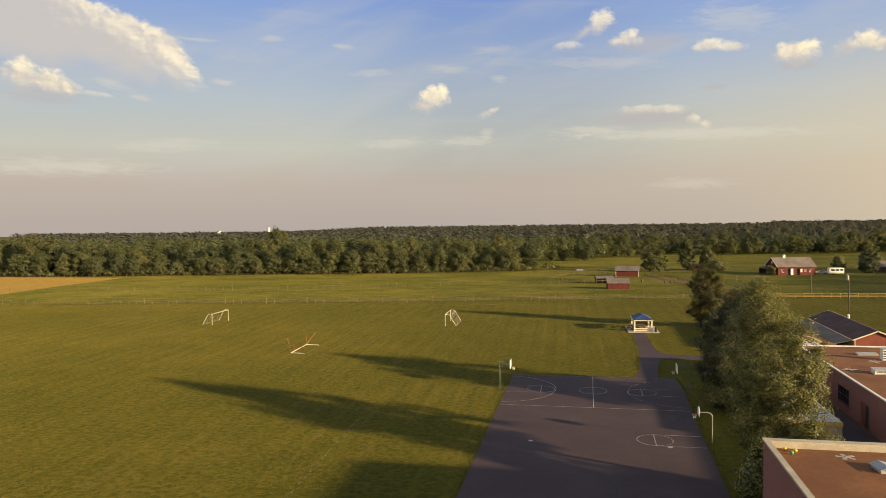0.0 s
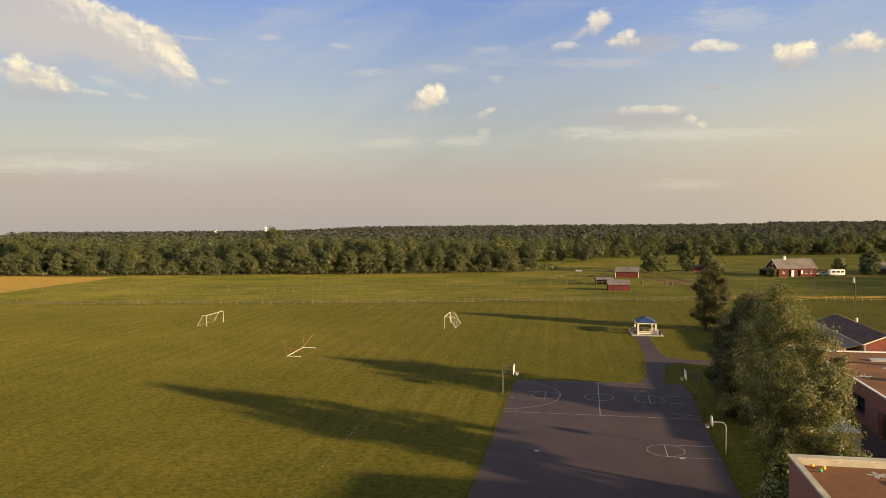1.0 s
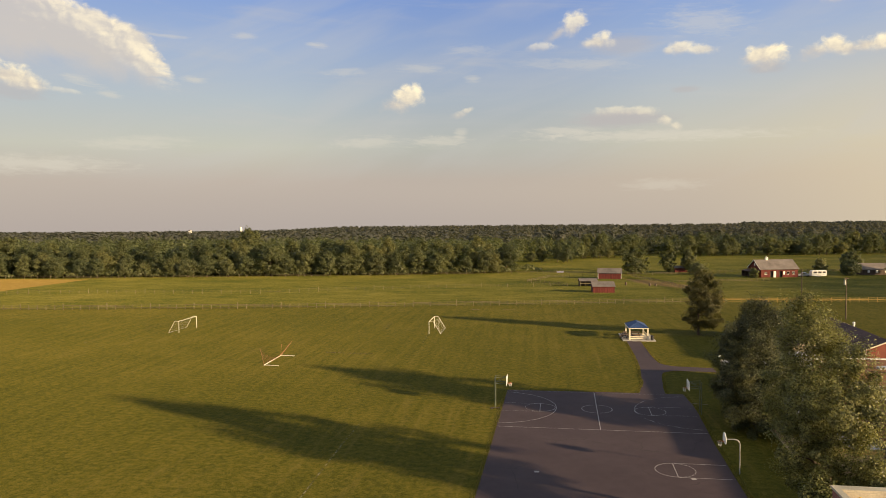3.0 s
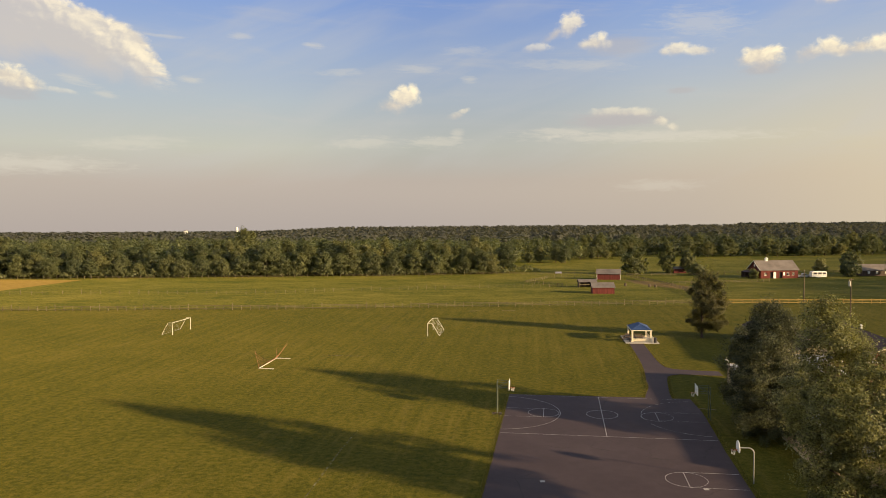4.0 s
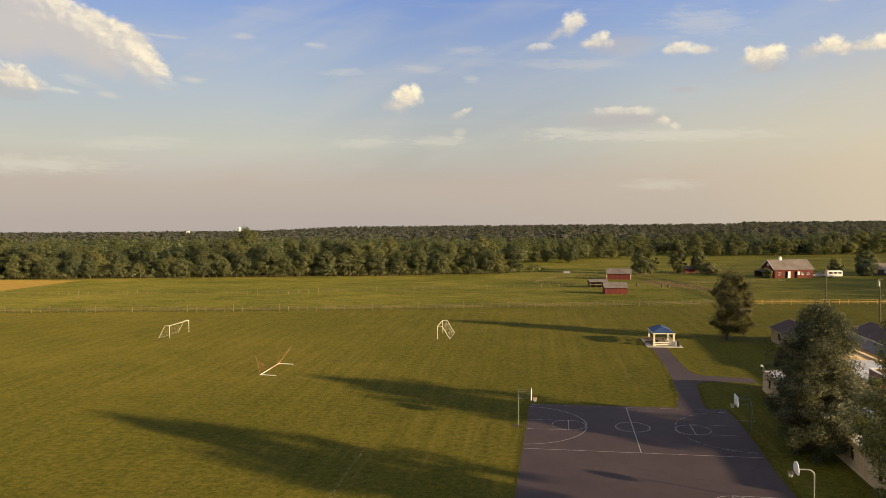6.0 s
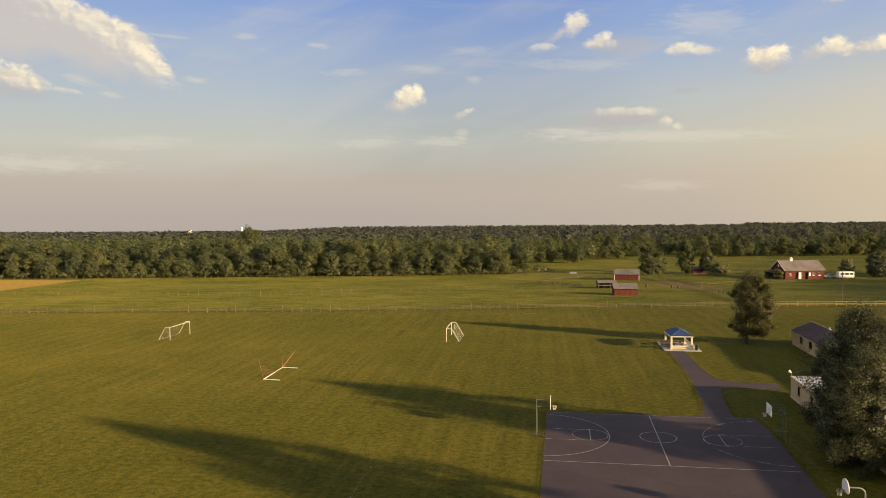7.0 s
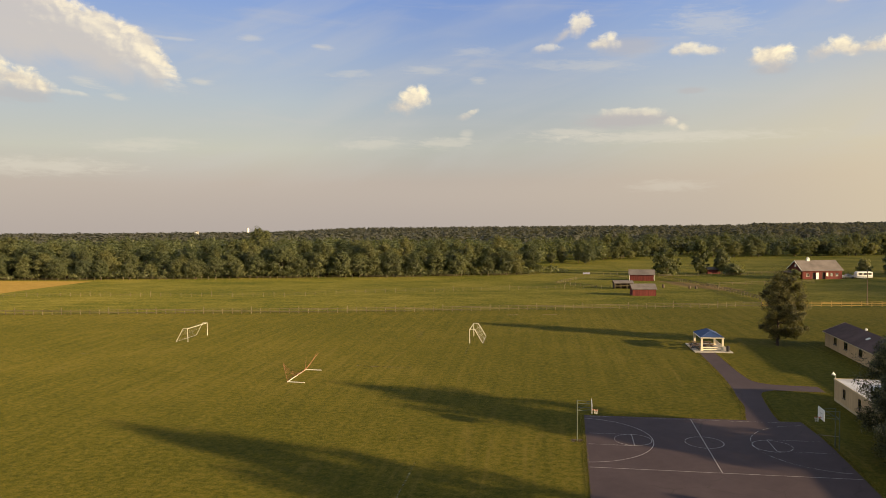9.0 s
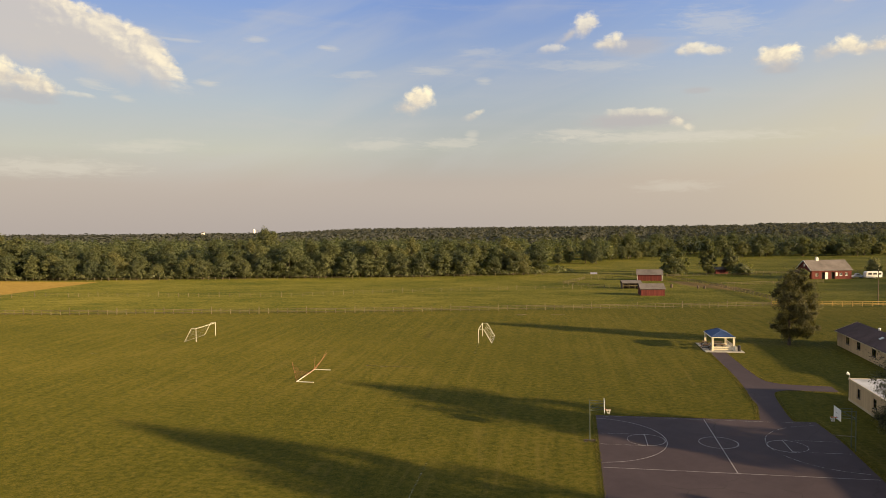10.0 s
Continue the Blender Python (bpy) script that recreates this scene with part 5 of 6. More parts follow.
def tree(name, label, at, height, rad, bottom, clumps, per, size, seed, mt, trunk_r=0.25, clump_r=1.2, shape=0.3, group="", lean=(0, 0), leaders=()):
    rng = np.random.default_rng(seed)
    t = thing(name, label, "tree", at, 0, group)
    got = []
    for dx, dy, hh, rr, share, low in leaders or ((0, 0, height, rad, 1.0, bottom),):
        p_, n_, c_ = crown_points(low, hh, rr, max(8, int(clumps * share)), per, clump_r, rng, shape, lean, 0.28 if mt is LEAF_FAR else 0.42)
        off = np.array([dx, dy, 0.0])
        got.append((p_ + off, n_, c_ + off))
    pts, nrm, cs = (np.concatenate([q[k] for q in got]) for k in range(3))
    bm = bm_new()
    top = Vector((lean[0] * 0.5, lean[1] * 0.5, height * 0.72))
    k = 5
    spine = [Vector((0.12 * math.sin(i * 1.7 + seed) * i / k + top.x * i / k, 0.12 * math.cos(i * 2.1 + seed) * i / k + top.y * i / k, -0.15 + (top.z + 0.15) * i / k)) for i in range(k + 1)]
    for i in range(k):
        tube(bm, spine[i], spine[i + 1], trunk_r * (1 - 0.8 * i / k) * (1.25 if i == 0 else 1), trunk_r * (1 - 0.8 * (i + 1) / k), 8)
    order = rng.permutation(len(cs))[: min(22, len(cs))]
    for j in order:
        c = Vector(cs[j])
        z = max(bottom * 0.6, min(top.z * 0.95, c.z - 0.35 * math.hypot(c.x, c.y) - 0.3))
        f = max(0.0, min(1.0, z / top.z))
        s = Vector((top.x * f, top.y * f, z))
        m = s.lerp(c, 0.55) + Vector((0, 0, 0.06 * (c - s).length))
        r0 = trunk_r * 0.34 * (1 - 0.6 * f)
        tube(bm, s, m, r0, r0 * 0.6, 5)
        tube(bm, m, c, r0 * 0.6, r0 * 0.18, 5)
    part("trunk", bm, BARK, t, "rough brown trunk and limbs")
    cr = new("crown", leaf_mesh("crown", quads(pts, nrm, size, rng), mt))
    cr.parent = t
    return t


tree("broadleaf_tree", "tall full-crowned broadleaf tree, sunlit olive green", (26.4, -42.6, 0), 15.8, 4.2, 4.7, 290, 470, 0.097, 11, LEAF, 0.36, 0.86, 0.4,
     leaders=((-1.1, 1.6, 17.3, 2.9, 0.26, 4.7), (0.9, -0.3, 14.6, 2.9, 0.18, 6.8), (0.6, 3.4, 15.2, 3.0, 0.18, 5.6), (-0.2, -3.0, 14.0, 2.7, 0.16, 5.0), (-1.6, -0.8, 12.2, 2.5, 0.14, 1.2), (2.0, -3.8, 6.9, 1.9, 0.06, 4.0), (-1.2, 6.8, 11.6, 2.4, 0.10, 5.8)))
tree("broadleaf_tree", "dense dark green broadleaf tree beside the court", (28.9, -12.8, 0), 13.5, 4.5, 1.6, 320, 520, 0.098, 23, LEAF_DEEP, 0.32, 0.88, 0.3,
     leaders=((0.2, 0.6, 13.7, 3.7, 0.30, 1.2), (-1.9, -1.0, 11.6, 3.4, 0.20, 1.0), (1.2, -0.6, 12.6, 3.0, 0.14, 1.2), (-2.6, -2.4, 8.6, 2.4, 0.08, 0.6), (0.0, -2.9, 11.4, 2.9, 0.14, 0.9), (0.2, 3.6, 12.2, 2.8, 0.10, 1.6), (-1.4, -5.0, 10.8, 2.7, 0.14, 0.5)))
tree("broadleaf_tree", "lone rounded bronze-green broadleaf tree on the lawn", (33.4, 48.4, 0), 12.0, 4.5, 1.5, 190, 240, 0.13, 37, LEAF_BRONZE, 0.24, 0.85, 0.2, leaders=((0.9, 0.0, 12.4, 3.9, 0.50, 1.4), (-0.1, 0.5, 10.4, 3.4, 0.22, 1.6), (2.1, -0.4, 10.6, 3.5, 0.24, 1.5), (0.8, 2.2, 11.2, 2.8, 0.12, 2.0)))


tree("shrub", "low leafy shrub at the brick corner of the gymnasium", (24.5, -46.6, 0), 5.2, 2.0, 0.3, 60, 200, 0.135, 41, LEAF, 0.1, 0.7, 0.2)


# ---- wood edge: trees that stand apart, by variants ----
EDGE = ((-420, 176), (-300, 190), (-237, 195.5), (-209, 200), (-166, 211.5), (-117, 222), (-68, 232), (-28, 247), (-13, 257), (12, 276))


def edge_y(x):
    return float(np.interp(x, [e[0] for e in EDGE], [e[1] for e in EDGE]))


variants = []
for k, (h, r, sh_) in enumerate(((16.0, 5.6, 0.5), (14.5, 5.8, 0.4), (17.5, 5.2, 0.7), (12.0, 5.2, 0.4), (15.5, 6.2, 0.5), (9.5, 4.8, 0.3), (17.0, 4.6, 0.9), (13.5, 4.4, 0.7), (11.0, 4.0, 0.6))):
    variants.append((h, tree("woodland_tree", "full-crowned woodland tree at the edge of the wood", (0, 600 + 30 * k, -12 - 0.4 * k), h, r, h * 0.16, 90, 62, 0.40, 100 + k, LEAF_FAR, 0.24, 1.35, sh_, "wood edge")))
rg = random.Random(77)
placed = 0
x = -392.0
while x < -17:
    for row, (lo_, hi_) in enumerate(((0.55, 0.85), (0.62, 0.88), (0.72, 0.98), (0.82, 1.06))):
        xx = x + rg.uniform(-2.8, 2.8) + (row % 2) * 3.6
        yy = edge_y(xx) + 3.5 + row * 7.5 + rg.uniform(-2.5, 2.5)
        pick = (3, 5, 8, 7)[rg.randrange(4)] if row == 0 else (0, 1, 2, 4, 6, 7, 3)[rg.randrange(7)]
        s = rg.uniform(lo_, hi_) * (0.97 + 0.09 * math.sin(xx / 23.0) + 0.05 * math.sin(xx / 9.0))
        if row == 0:
            s *= 1.25
        m = Matrix.Translation((xx, yy, ground_z(xx, yy))) @ Matrix.Rotation(rg.uniform(0, 6.28), 4, "Z") @ Matrix.Diagonal((s * rg.uniform(1.1, 1.4), s * rg.uniform(1.1, 1.35), s, 1))
        src = variants[pick][1]
        if placed < len(variants):
            src = variants[placed][1]
            src.matrix_basis = m
        else:
            o = copy_thing(src, m)
            o.matrix_basis = m
        placed += 1
    x += 8.8
m = Matrix.Translation((-166, 292, ground_z(-166, 292))) @ Matrix.Diagonal((1.75, 1.6, 1.32, 1))
o = copy_thing(variants[4][1], m)
o.matrix_basis = m
tagged(o, "broad old tree standing above the rest of the wood")


for (x0, y0, x1, y1, n, s0, s1) in ((-11, 358, 12, 357, 6, 0.5, 0.7), (10, 405, 49, 428, 10, 0.5, 0.9), (20, 440, 70, 470, 10, 0.6, 1.0), (58, 470, 104, 540, 14, 0.5, 0.95), (96, 446, 162, 474, 16, 0.5, 0.95), 
                                    (165, 462, 300, 530, 34, 0.45, 1.0), (300, 500, 430, 430, 12, 0.6, 1.0)):
    for i in range(n):
        t = i / (n - 1)
        xx, yy = x0 + (x1 - x0) * t + rg.uniform(-3, 3), y0 + (y1 - y0) * t + rg.uniform(-6, 10)
        s = rg.uniform(s0, s1)
        m = Matrix.Translation((xx, yy, ground_z(xx, yy))) @ Matrix.Rotation(rg.uniform(0, 6.28), 4, "Z") @ Matrix.Diagonal((s * rg.uniform(1.1, 1.45), s * 1.25, s, 1))
        o = copy_thing(variants[rg.randrange(9)][1], m)
        o.matrix_basis = m
        tagged(o, "tall rounded tree in a row across the farmland", group="farmland rows")


def woods(name, label, spots, quads_per, size, mt, seed, hgt=(14, 21), rad=(4.2, 7.0), up=0.45):
    """Far woodland, joined: many crowns of leaf sprays on stems hidden below."""
    rng = np.random.default_rng(seed)
    allp = []
    for (x, y) in spots:
        h, r = rng.uniform(*hgt), rng.uniform(*rad)
        d = rng.normal(size=(quads_per, 3))
        d[:, 2] = np.abs(d[:, 2]) * 1.0 - 0.35
        d /= np.linalg.norm(d, axis=1)[:, None]
        lump = 0.82 + 0.22 * np.sin(4 * np.arctan2(d[:, 1], d[:, 0]) + x) * np.cos(3 * d[:, 2] + y) + rng.normal(size=quads_per) * (0.04 if mt is LEAF_HILL_HAZE else 0.10)
        p = np.stack([x + d[:, 0] * r * lump, y + d[:, 1] * r * lump, ground_z(x, y) + h * 0.52 + d[:, 2] * h * 0.5 * lump], 1)
        nrm = d * (1 - up) + rng.normal(size=d.shape) * (0.10 if mt is LEAF_HILL_HAZE else 0.3) + np.array([0, 0, up])
        nrm /= np.linalg.norm(nrm, axis=1)[:, None]
        allp.append(quads(p, nrm, size, rng, 1.3))
    ob = new(name, leaf_mesh(name, np.concatenate(allp), mt))
    return tagged(ob, label, "woodland", kind="stuff")


def scatter(n, box_, rnd, keep=None):
    out = []
    while len(out) < n:
        p = (rnd.uniform(box_[0], box_[2]), rnd.uniform(box_[1], box_[3]))
        if keep is None or keep(*p):
            out.append(p)
    return out


rg = random.Random(4)
# deep wood behind the edge
spots = scatter(700, (-520, 150, 20, 430), rg, lambda x, y: y > edge_y(x) + 31 and (x < -16 or y > 372))
woods("wood", "deep green broadleaf wood behind the field edge", spots, 300, 1.0, LEAF_FAR, 5, (11.0, 17.0), (4.0, 6.4))
# understorey along the edge
spots = []
x = -400.0
while x < -4:
    spots.append((x + rg.uniform(-1, 1), edge_y(x) + rg.uniform(1.5, 4.0)))
    x += 2.3
woods("undergrowth", "bushy undergrowth along the foot of the wood", spots, 90, 0.7, LEAF_FAR, 6, (2.0, 5.0), (1.6, 3.0))
# wooded rows across the valley, at the right of the wood; leaf colour holds shade and haze
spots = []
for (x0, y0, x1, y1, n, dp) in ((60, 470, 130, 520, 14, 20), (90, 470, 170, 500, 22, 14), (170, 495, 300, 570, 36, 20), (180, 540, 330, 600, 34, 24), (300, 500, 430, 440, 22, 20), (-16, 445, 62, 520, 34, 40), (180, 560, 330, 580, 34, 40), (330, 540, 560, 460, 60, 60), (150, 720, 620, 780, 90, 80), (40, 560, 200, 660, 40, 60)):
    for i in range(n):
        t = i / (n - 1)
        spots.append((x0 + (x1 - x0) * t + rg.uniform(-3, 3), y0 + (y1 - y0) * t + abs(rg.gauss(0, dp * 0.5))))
woods("hedgerow_wood", "rows of broadleaf trees across the farmland", spots, 260, 1.1, LEAF_ROW_SHADED, 8, (6, 16), (4.0, 7.5))
# unseen trees added east of the farm, to lay shade over the pasture
for i in range(12):
    xx, yy = 186 + 4.4 * i + rg.uniform(-4, 4), 112 + 12.2 * i + rg.uniform(-3, 3)
    m = Matrix.Translation((xx, yy, ground_z(xx, yy))) @ Matrix.Rotation(rg.uniform(0, 6.28), 4, "Z") @ Matrix.Diagonal((1.1, 1.1, rg.uniform(0.95, 1.2), 1))
    o = copy_thing(variants[(0, 2, 4, 6)[rg.randrange(4)]][1], m)
    o.matrix_basis = m
    tagged(o, "tall rounded tree east of the farm, added unseen to shade the pasture", group="lane trees")
# second added row, also out of view, to deepen the pasture shade
for i in range(12):
    xx, yy = 140 + 2.6 * i + rg.uniform(-3, 3), 122 + 7.4 * i + rg.uniform(-3, 3)
    m = Matrix.Translation((xx, yy, ground_z(xx, yy))) @ Matrix.Rotation(rg.uniform(0, 6.28), 4, "Z") @ Matrix.Diagonal((1.0, 1.0, rg.uniform(0.75, 1.0), 1))
    o = copy_thing(variants[(0, 2, 4, 6)[rg.randrange(4)]][1], m)
    o.matrix_basis = m
    tagged(o, "tall rounded tree east of the farm, added unseen to shade the pasture", group="lane trees")
# hills to the skyline, their distance haze painted into the leaf colour
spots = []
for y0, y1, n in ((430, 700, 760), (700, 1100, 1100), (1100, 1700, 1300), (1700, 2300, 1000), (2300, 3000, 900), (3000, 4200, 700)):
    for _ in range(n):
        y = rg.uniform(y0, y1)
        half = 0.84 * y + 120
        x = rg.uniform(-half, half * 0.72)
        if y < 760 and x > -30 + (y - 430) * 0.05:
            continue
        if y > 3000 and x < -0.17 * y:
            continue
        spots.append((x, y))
woods("wooded_hills", "hazy wooded hills up to the skyline", spots, 70, 3.0, LEAF_HILL_HAZE, 9, (10, 19), (6, 12), 0.3)
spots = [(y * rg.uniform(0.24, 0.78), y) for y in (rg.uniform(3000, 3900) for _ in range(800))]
woods("far_ridge", "hazy wooded ridge on the far skyline", spots, 40, 6.5, LEAF_HILL_HAZE, 10, (14, 25), (16, 28), 0.3)


# ---- trees and bushes by the farm ----
for (x, y, h, r, b, seed, lab) in ((41.5, 251, 10.8, 7.0, 0.4, 201, "dark rounded broadleaf tree behind the red sheds"), (57.5, 263, 14.2, 3.7, 0.5, 202, "tall narrow broadleaf tree in the paddock"),
                                   (66.5, 262, 10.2, 2.9, 2.0, 203, "open-crowned broadleaf tree in the paddock"), (120, 247, 6.5, 2.0, 0.6, 205, "small conical tree by the farmyard"),
                                   (131, 243, 6.0, 4.0, 0.5, 206, "dark bushy tree by the farmyard"), (150, 240, 7.0, 4.5, 0.5, 207, "dark bushy tree by the farmyard"),
                                   (139, 264, 9.0, 5.0, 0.5, 208, "dark bushy tree by the farmyard"), (160, 250, 8, 5, 0.5, 209, "dark bushy tree by the farmyard")):
    tree("broadleaf_tree", lab, (x, y, ground_z(x, y)), h, r, b, 110, 60, 0.5, seed, LEAF_FAR, 0.22, 1.2, 0.3, "farm trees")
tree("bush", "wide dark bush in the paddock", (69.6, 252, ground_z(0, 252)), 4.6, 5.4, 0.0, 80, 60, 0.45, 204, LEAF_FAR, 0.12, 1.0, 0.1)
tree("bush", "small bush beside the barn wall", (87.5, 226.5, ground_z(0, 226)), 3.6, 1.9, 0.0, 30, 40, 0.5, 210, LEAF_FAR, 0.1, 0.8, 0.1)


# ---- fences ----
def fence(name, label, pts, step, post_h, rails, mt, post_w=0.07, tall=0, rail_h=0.055, joined=False, wire=False):
    """Posts and rails along a run of points on the ground."""
    f = thing(name, label, "fence")
    run = []
    for (x0, y0), (x1, y1) in zip(pts, pts[1:]):
        d = math.hypot(x1 - x0, y1 - y0)
        k = max(1, round(d / step))
        run += [(x0 + (x1 - x0) * i / k, y0 + (y1 - y0) * i / k) for i in range(k)]
    run.append(pts[-1])
    rn = random.Random(len(run))
    post_me = mesh_of(box(bm_new(), (-post_w, -post_w, -0.3), (post_w, post_w, post_h)), mt)
    tall_me = mesh_of(box(bm_new(), (-post_w * 1.25, -post_w * 1.25, -0.3), (post_w * 1.25, post_w * 1.25, post_h + 0.42)), mt)
    for i, (x, y) in enumerate(run):
        big = tall and i % tall == 0
        shared("post", tall_me if big else post_me, f, pose(x, y, ground_z(x, y), rn.uniform(-2.5, 2.5), rn.uniform(-2.5, 2.5), rn.uniform(-8, 8)))
    rail_me = mesh_of(box(bm_new(), (0, -0.025, -rail_h), (1, 0.025, rail_h)), FENCE_RAIL if mt is FENCE_WOOD else mt)
    bay = 2 if not joined else 4
    for i in range(0, len(run) - 1, bay):
        a, b = run[i], run[min(i + bay, len(run) - 1)]
        za, zb = ground_z(*a), ground_z(*b)
        l = math.hypot(b[0] - a[0], b[1] - a[1])
        for z in rails:
            if rn.random() < 0.05:
                continue
            dz = rn.uniform(-0.03, 0.03)
            m = Matrix.Translation((a[0], a[1], za + z + dz)) @ Matrix.Rotation(math.atan2(b[1] - a[1], b[0] - a[0]), 4, "Z") @ Matrix.Rotation(-math.atan2(zb - za, l), 4, "Y")
            m = m @ Matrix.Translation((0, -post_w - 0.03, 0)) @ Matrix.Diagonal((l, 1, 1, 1))
            shared("wire" if wire else "rail", rail_me, f, m)
    return f


fence("rail_fence", "weathered grey-brown post and rail fence along the field", [(-190, 66.5), (-128.5, 73.2), (-63, 83.5), (-2.5, 98.2), (46, 109.8)], 2.3, 1.25, (0.45, 0.8, 1.12), FENCE_WOOD, 0.06, 5, 0.05)
fence("rail_fence", "golden sunlit post and rail fence along the pasture", [(46, 109.8), (75, 113.2), (120, 117.5), (180, 122)], 2.4, 1.35, (0.4, 0.8, 1.2), FENCE_GOLD, 0.06, 0, 0.06)
fence("wire_fence", "thin post and wire paddock fence", [(-185, 111), (-157, 120.5), (-86, 126), (-65, 141), (-21, 161), (12.5, 170)], 3.2, 1.2, (0.6, 1.1), FENCE_WOOD, 0.045, 6, 0.012, wire=True)
fence("rail_fence", "dark post and rail fence along the wood", [(-300, 186), (-209, 196.5), (-166, 208.5), (-117, 219), (-68, 229), (-28, 244), (20, 250), (36, 246)], 3.0, 1.2, (0.5, 1.05), FENCE_WOOD, 0.055, 7, 0.03)
fence("rail_fence", "old wooden paddock fence running to the sheds", [(36.8, 236), (42, 205), (46.4, 176.5), (50.1, 131.6), (51, 110.8)], 2.6, 1.3, (0.5, 0.9, 1.2), FENCE_WOOD, 0.07, 0, 0.06)
fence("rail_fence", "old wooden paddock fence before the barn", [(46.4, 186), (66, 196), (88, 206)], 2.8, 1.2, (0.5, 1.0), FENCE_WOOD, 0.06, 0, 0.05)
fence("rail_fence", "old wooden yard fence behind the sheds", [(36.5, 240), (62, 246), (80, 247)], 2.8, 1.3, (0.5, 1.0), FENCE_WOOD, 0.07, 0, 0.06)
fence("rail_fence", "old wooden paddock fence by the sheds", [(8, 172), (-6, 190), (2, 222), (22, 226)], 2.8, 1.3, (0.5, 1.0), FENCE_WOOD, 0.06, 0, 0.05)
fence("rail_fence", "dark fence along the far meadow", [(75, 262), (110, 268), (170, 276), (240, 270)], 3.0, 1.2, (0.5, 1.0), FENCE_WOOD, 0.06, 0, 0.05)


# ---- farm sheds ----
def run_shed(label, at, rz, w, d, front, ridge, back, wall_mt, roof_mt, trim=None, open_front=False):
    """A small shed: front along x, off-centre ridge."""
    s = thing("farm_shed", label, "shed", at, rz, "farm sheds")
    rd = d * 0.62
    if not open_front:
        part("front_wall", box(bm_new(), (0, 0, -0.1), (w, 0.12, front)), wall_mt, s)
    else:
        for i in range(4):
            part("post", box(bm_new(), (w * i / 3 - 0.09, 0, -0.1), (w * i / 3 + 0.09, 0.18, front)), FENCE_WOOD, s)
        part("rail", box(bm_new(), (0, 0.02, 0.9), (w, 0.1, 1.1)), FENCE_WOOD, s)
    part("back_wall", box(bm_new(), (0, d - 0.12, -0.1), (w, d, back)), wall_mt, s)
    for x in (0.0, w - 0.12):
        bm = bm_new()
        pts = [(0.122, -0.1), (d - 0.122, -0.1), (d - 0.122, back), (rd, ridge - 0.1), (0.122, front)]
        a = [bm.verts.new((x, y, z)) for y, z in pts]
        b = [bm.verts.new((x + 0.12, y, z)) for y, z in pts]
        bm.faces.new(a), bm.faces.new(b[::-1])
        for i in range(5):
            bm.faces.new((a[i], a[(i + 1) % 5], b[(i + 1) % 5], b[i]))
        part("end_wall", bm, wall_mt, s)
    k = (ridge - front) / rd
    part("roof", slab(bm_new(), [(-0.3, -0.4, front - 0.4 * k + 0.06), (w + 0.3, -0.4, front - 0.4 * k + 0.06), (w + 0.3, rd, ridge), (-0.3, rd, ridge)], 0.08), roof_mt, s, "grey roof slope")
    k2 = (ridge - back) / (d - rd)
    part("roof", slab(bm_new(), [(-0.3, rd, ridge), (w + 0.3, rd, ridge), (w + 0.3, d + 0.3, back - 0.3 * k2 + 0.06), (-0.3, d + 0.3, back - 0.3 * k2 + 0.06)], 0.08), roof_mt, s, "grey roof slope")
    if trim:
        for x in (-0.03, w - 0.17):
            part("corner_board", box(bm_new(), (x, -0.03, 0), (x + 0.2, -0.002, front)), trim, s)
    return s


run_shed("small red board shed with a grey roof", (17.2, 139.4, ground_z(0, 139.4)), 4, 6.8, 5.5, 2.05, 3.3, 1.9, RED_BOARDS, GREY_ROOF)
run_shed("red board shed with white corners and a grey roof", (22.4, 215.8, ground_z(0, 216)), -4, 9.6, 7.0, 2.5, 4.2, 2.3, RED_BOARDS, GREY_ROOF, WHITE)
run_shed("open-fronted animal shelter of weathered posts with a pale roof", (13.9, 168.0, ground_z(0, 168)), 8, 6.0, 4.0, 2.0, 2.7, 1.8, DARK_BOARDS, GREY_ROOF, None, True)
run_shed("small dark red hut under a tree", (60.5, 262.0, ground_z(0, 262)), 0, 5.5, 4.0, 2.1, 3.0, 2.0, RED_BOARDS, GREY_ROOF)
for x, y, h in ((30.5, 176.0, 1.2), (38.5, 172.0, 1.0), (40.5, 171.5, 0.9)):
    st = finish("tree_stump", tube(bm_new(), (0, 0, -0.1), (0, 0, h), 0.45, 0.35, 9), POLE_WOOD)
    st.matrix_basis = pose(x, y, ground_z(x, y))
    tagged(st, "weathered brown tree stump in bare earth", "stump", "stumps")

bm = box(bm_new(), (-1.6, -0.5, 0.0), (1.6, 0.5, 0.75))
bmesh.ops.bevel(bm, geom=bm.edges[:], offset=0.12, segments=2, affect="EDGES")
tp = finish("covered_stack", bm, plain("lilac_sheet", (0.27, 0.27, 0.38), 0.6))
tp.matrix_basis = pose(6.7, 257.0, ground_z(0, 257), 0, 0, 6)
tagged(tp, "low stack under a pale lilac sheet by the fence", "stack")
# ---- barn ----
BZ = ground_z(0, 231)
barn = thing("barn", "long red board barn with a grey roof and white cupola", "barn", (90.4, 227.6, BZ), 12.5)
L, D, EV, RG_ = 16.2, 11.0, 3.7, 7.3
spans = [(1.6, 2.7, 1.3, 2.4), (4.0, 5.4, 0.02, 2.7), (5.5, 6.6, 0.02, 2.7), (8.0, 9.4, 0.02, 2.7), (9.7, 10.5, 1.2, 2.6), (11.3, 12.4, 1.3, 2.4), (13.6, 14.7, 1.3, 2.4)]
bw = wall("wall", barn, (0, 0), (L, 0), EV, RED_BOARDS, spans, 0.2)
for i in (0, 5, 6):
    o = spans[i]
    window(barn, bw, *o, WHITE, 1, rails=1)
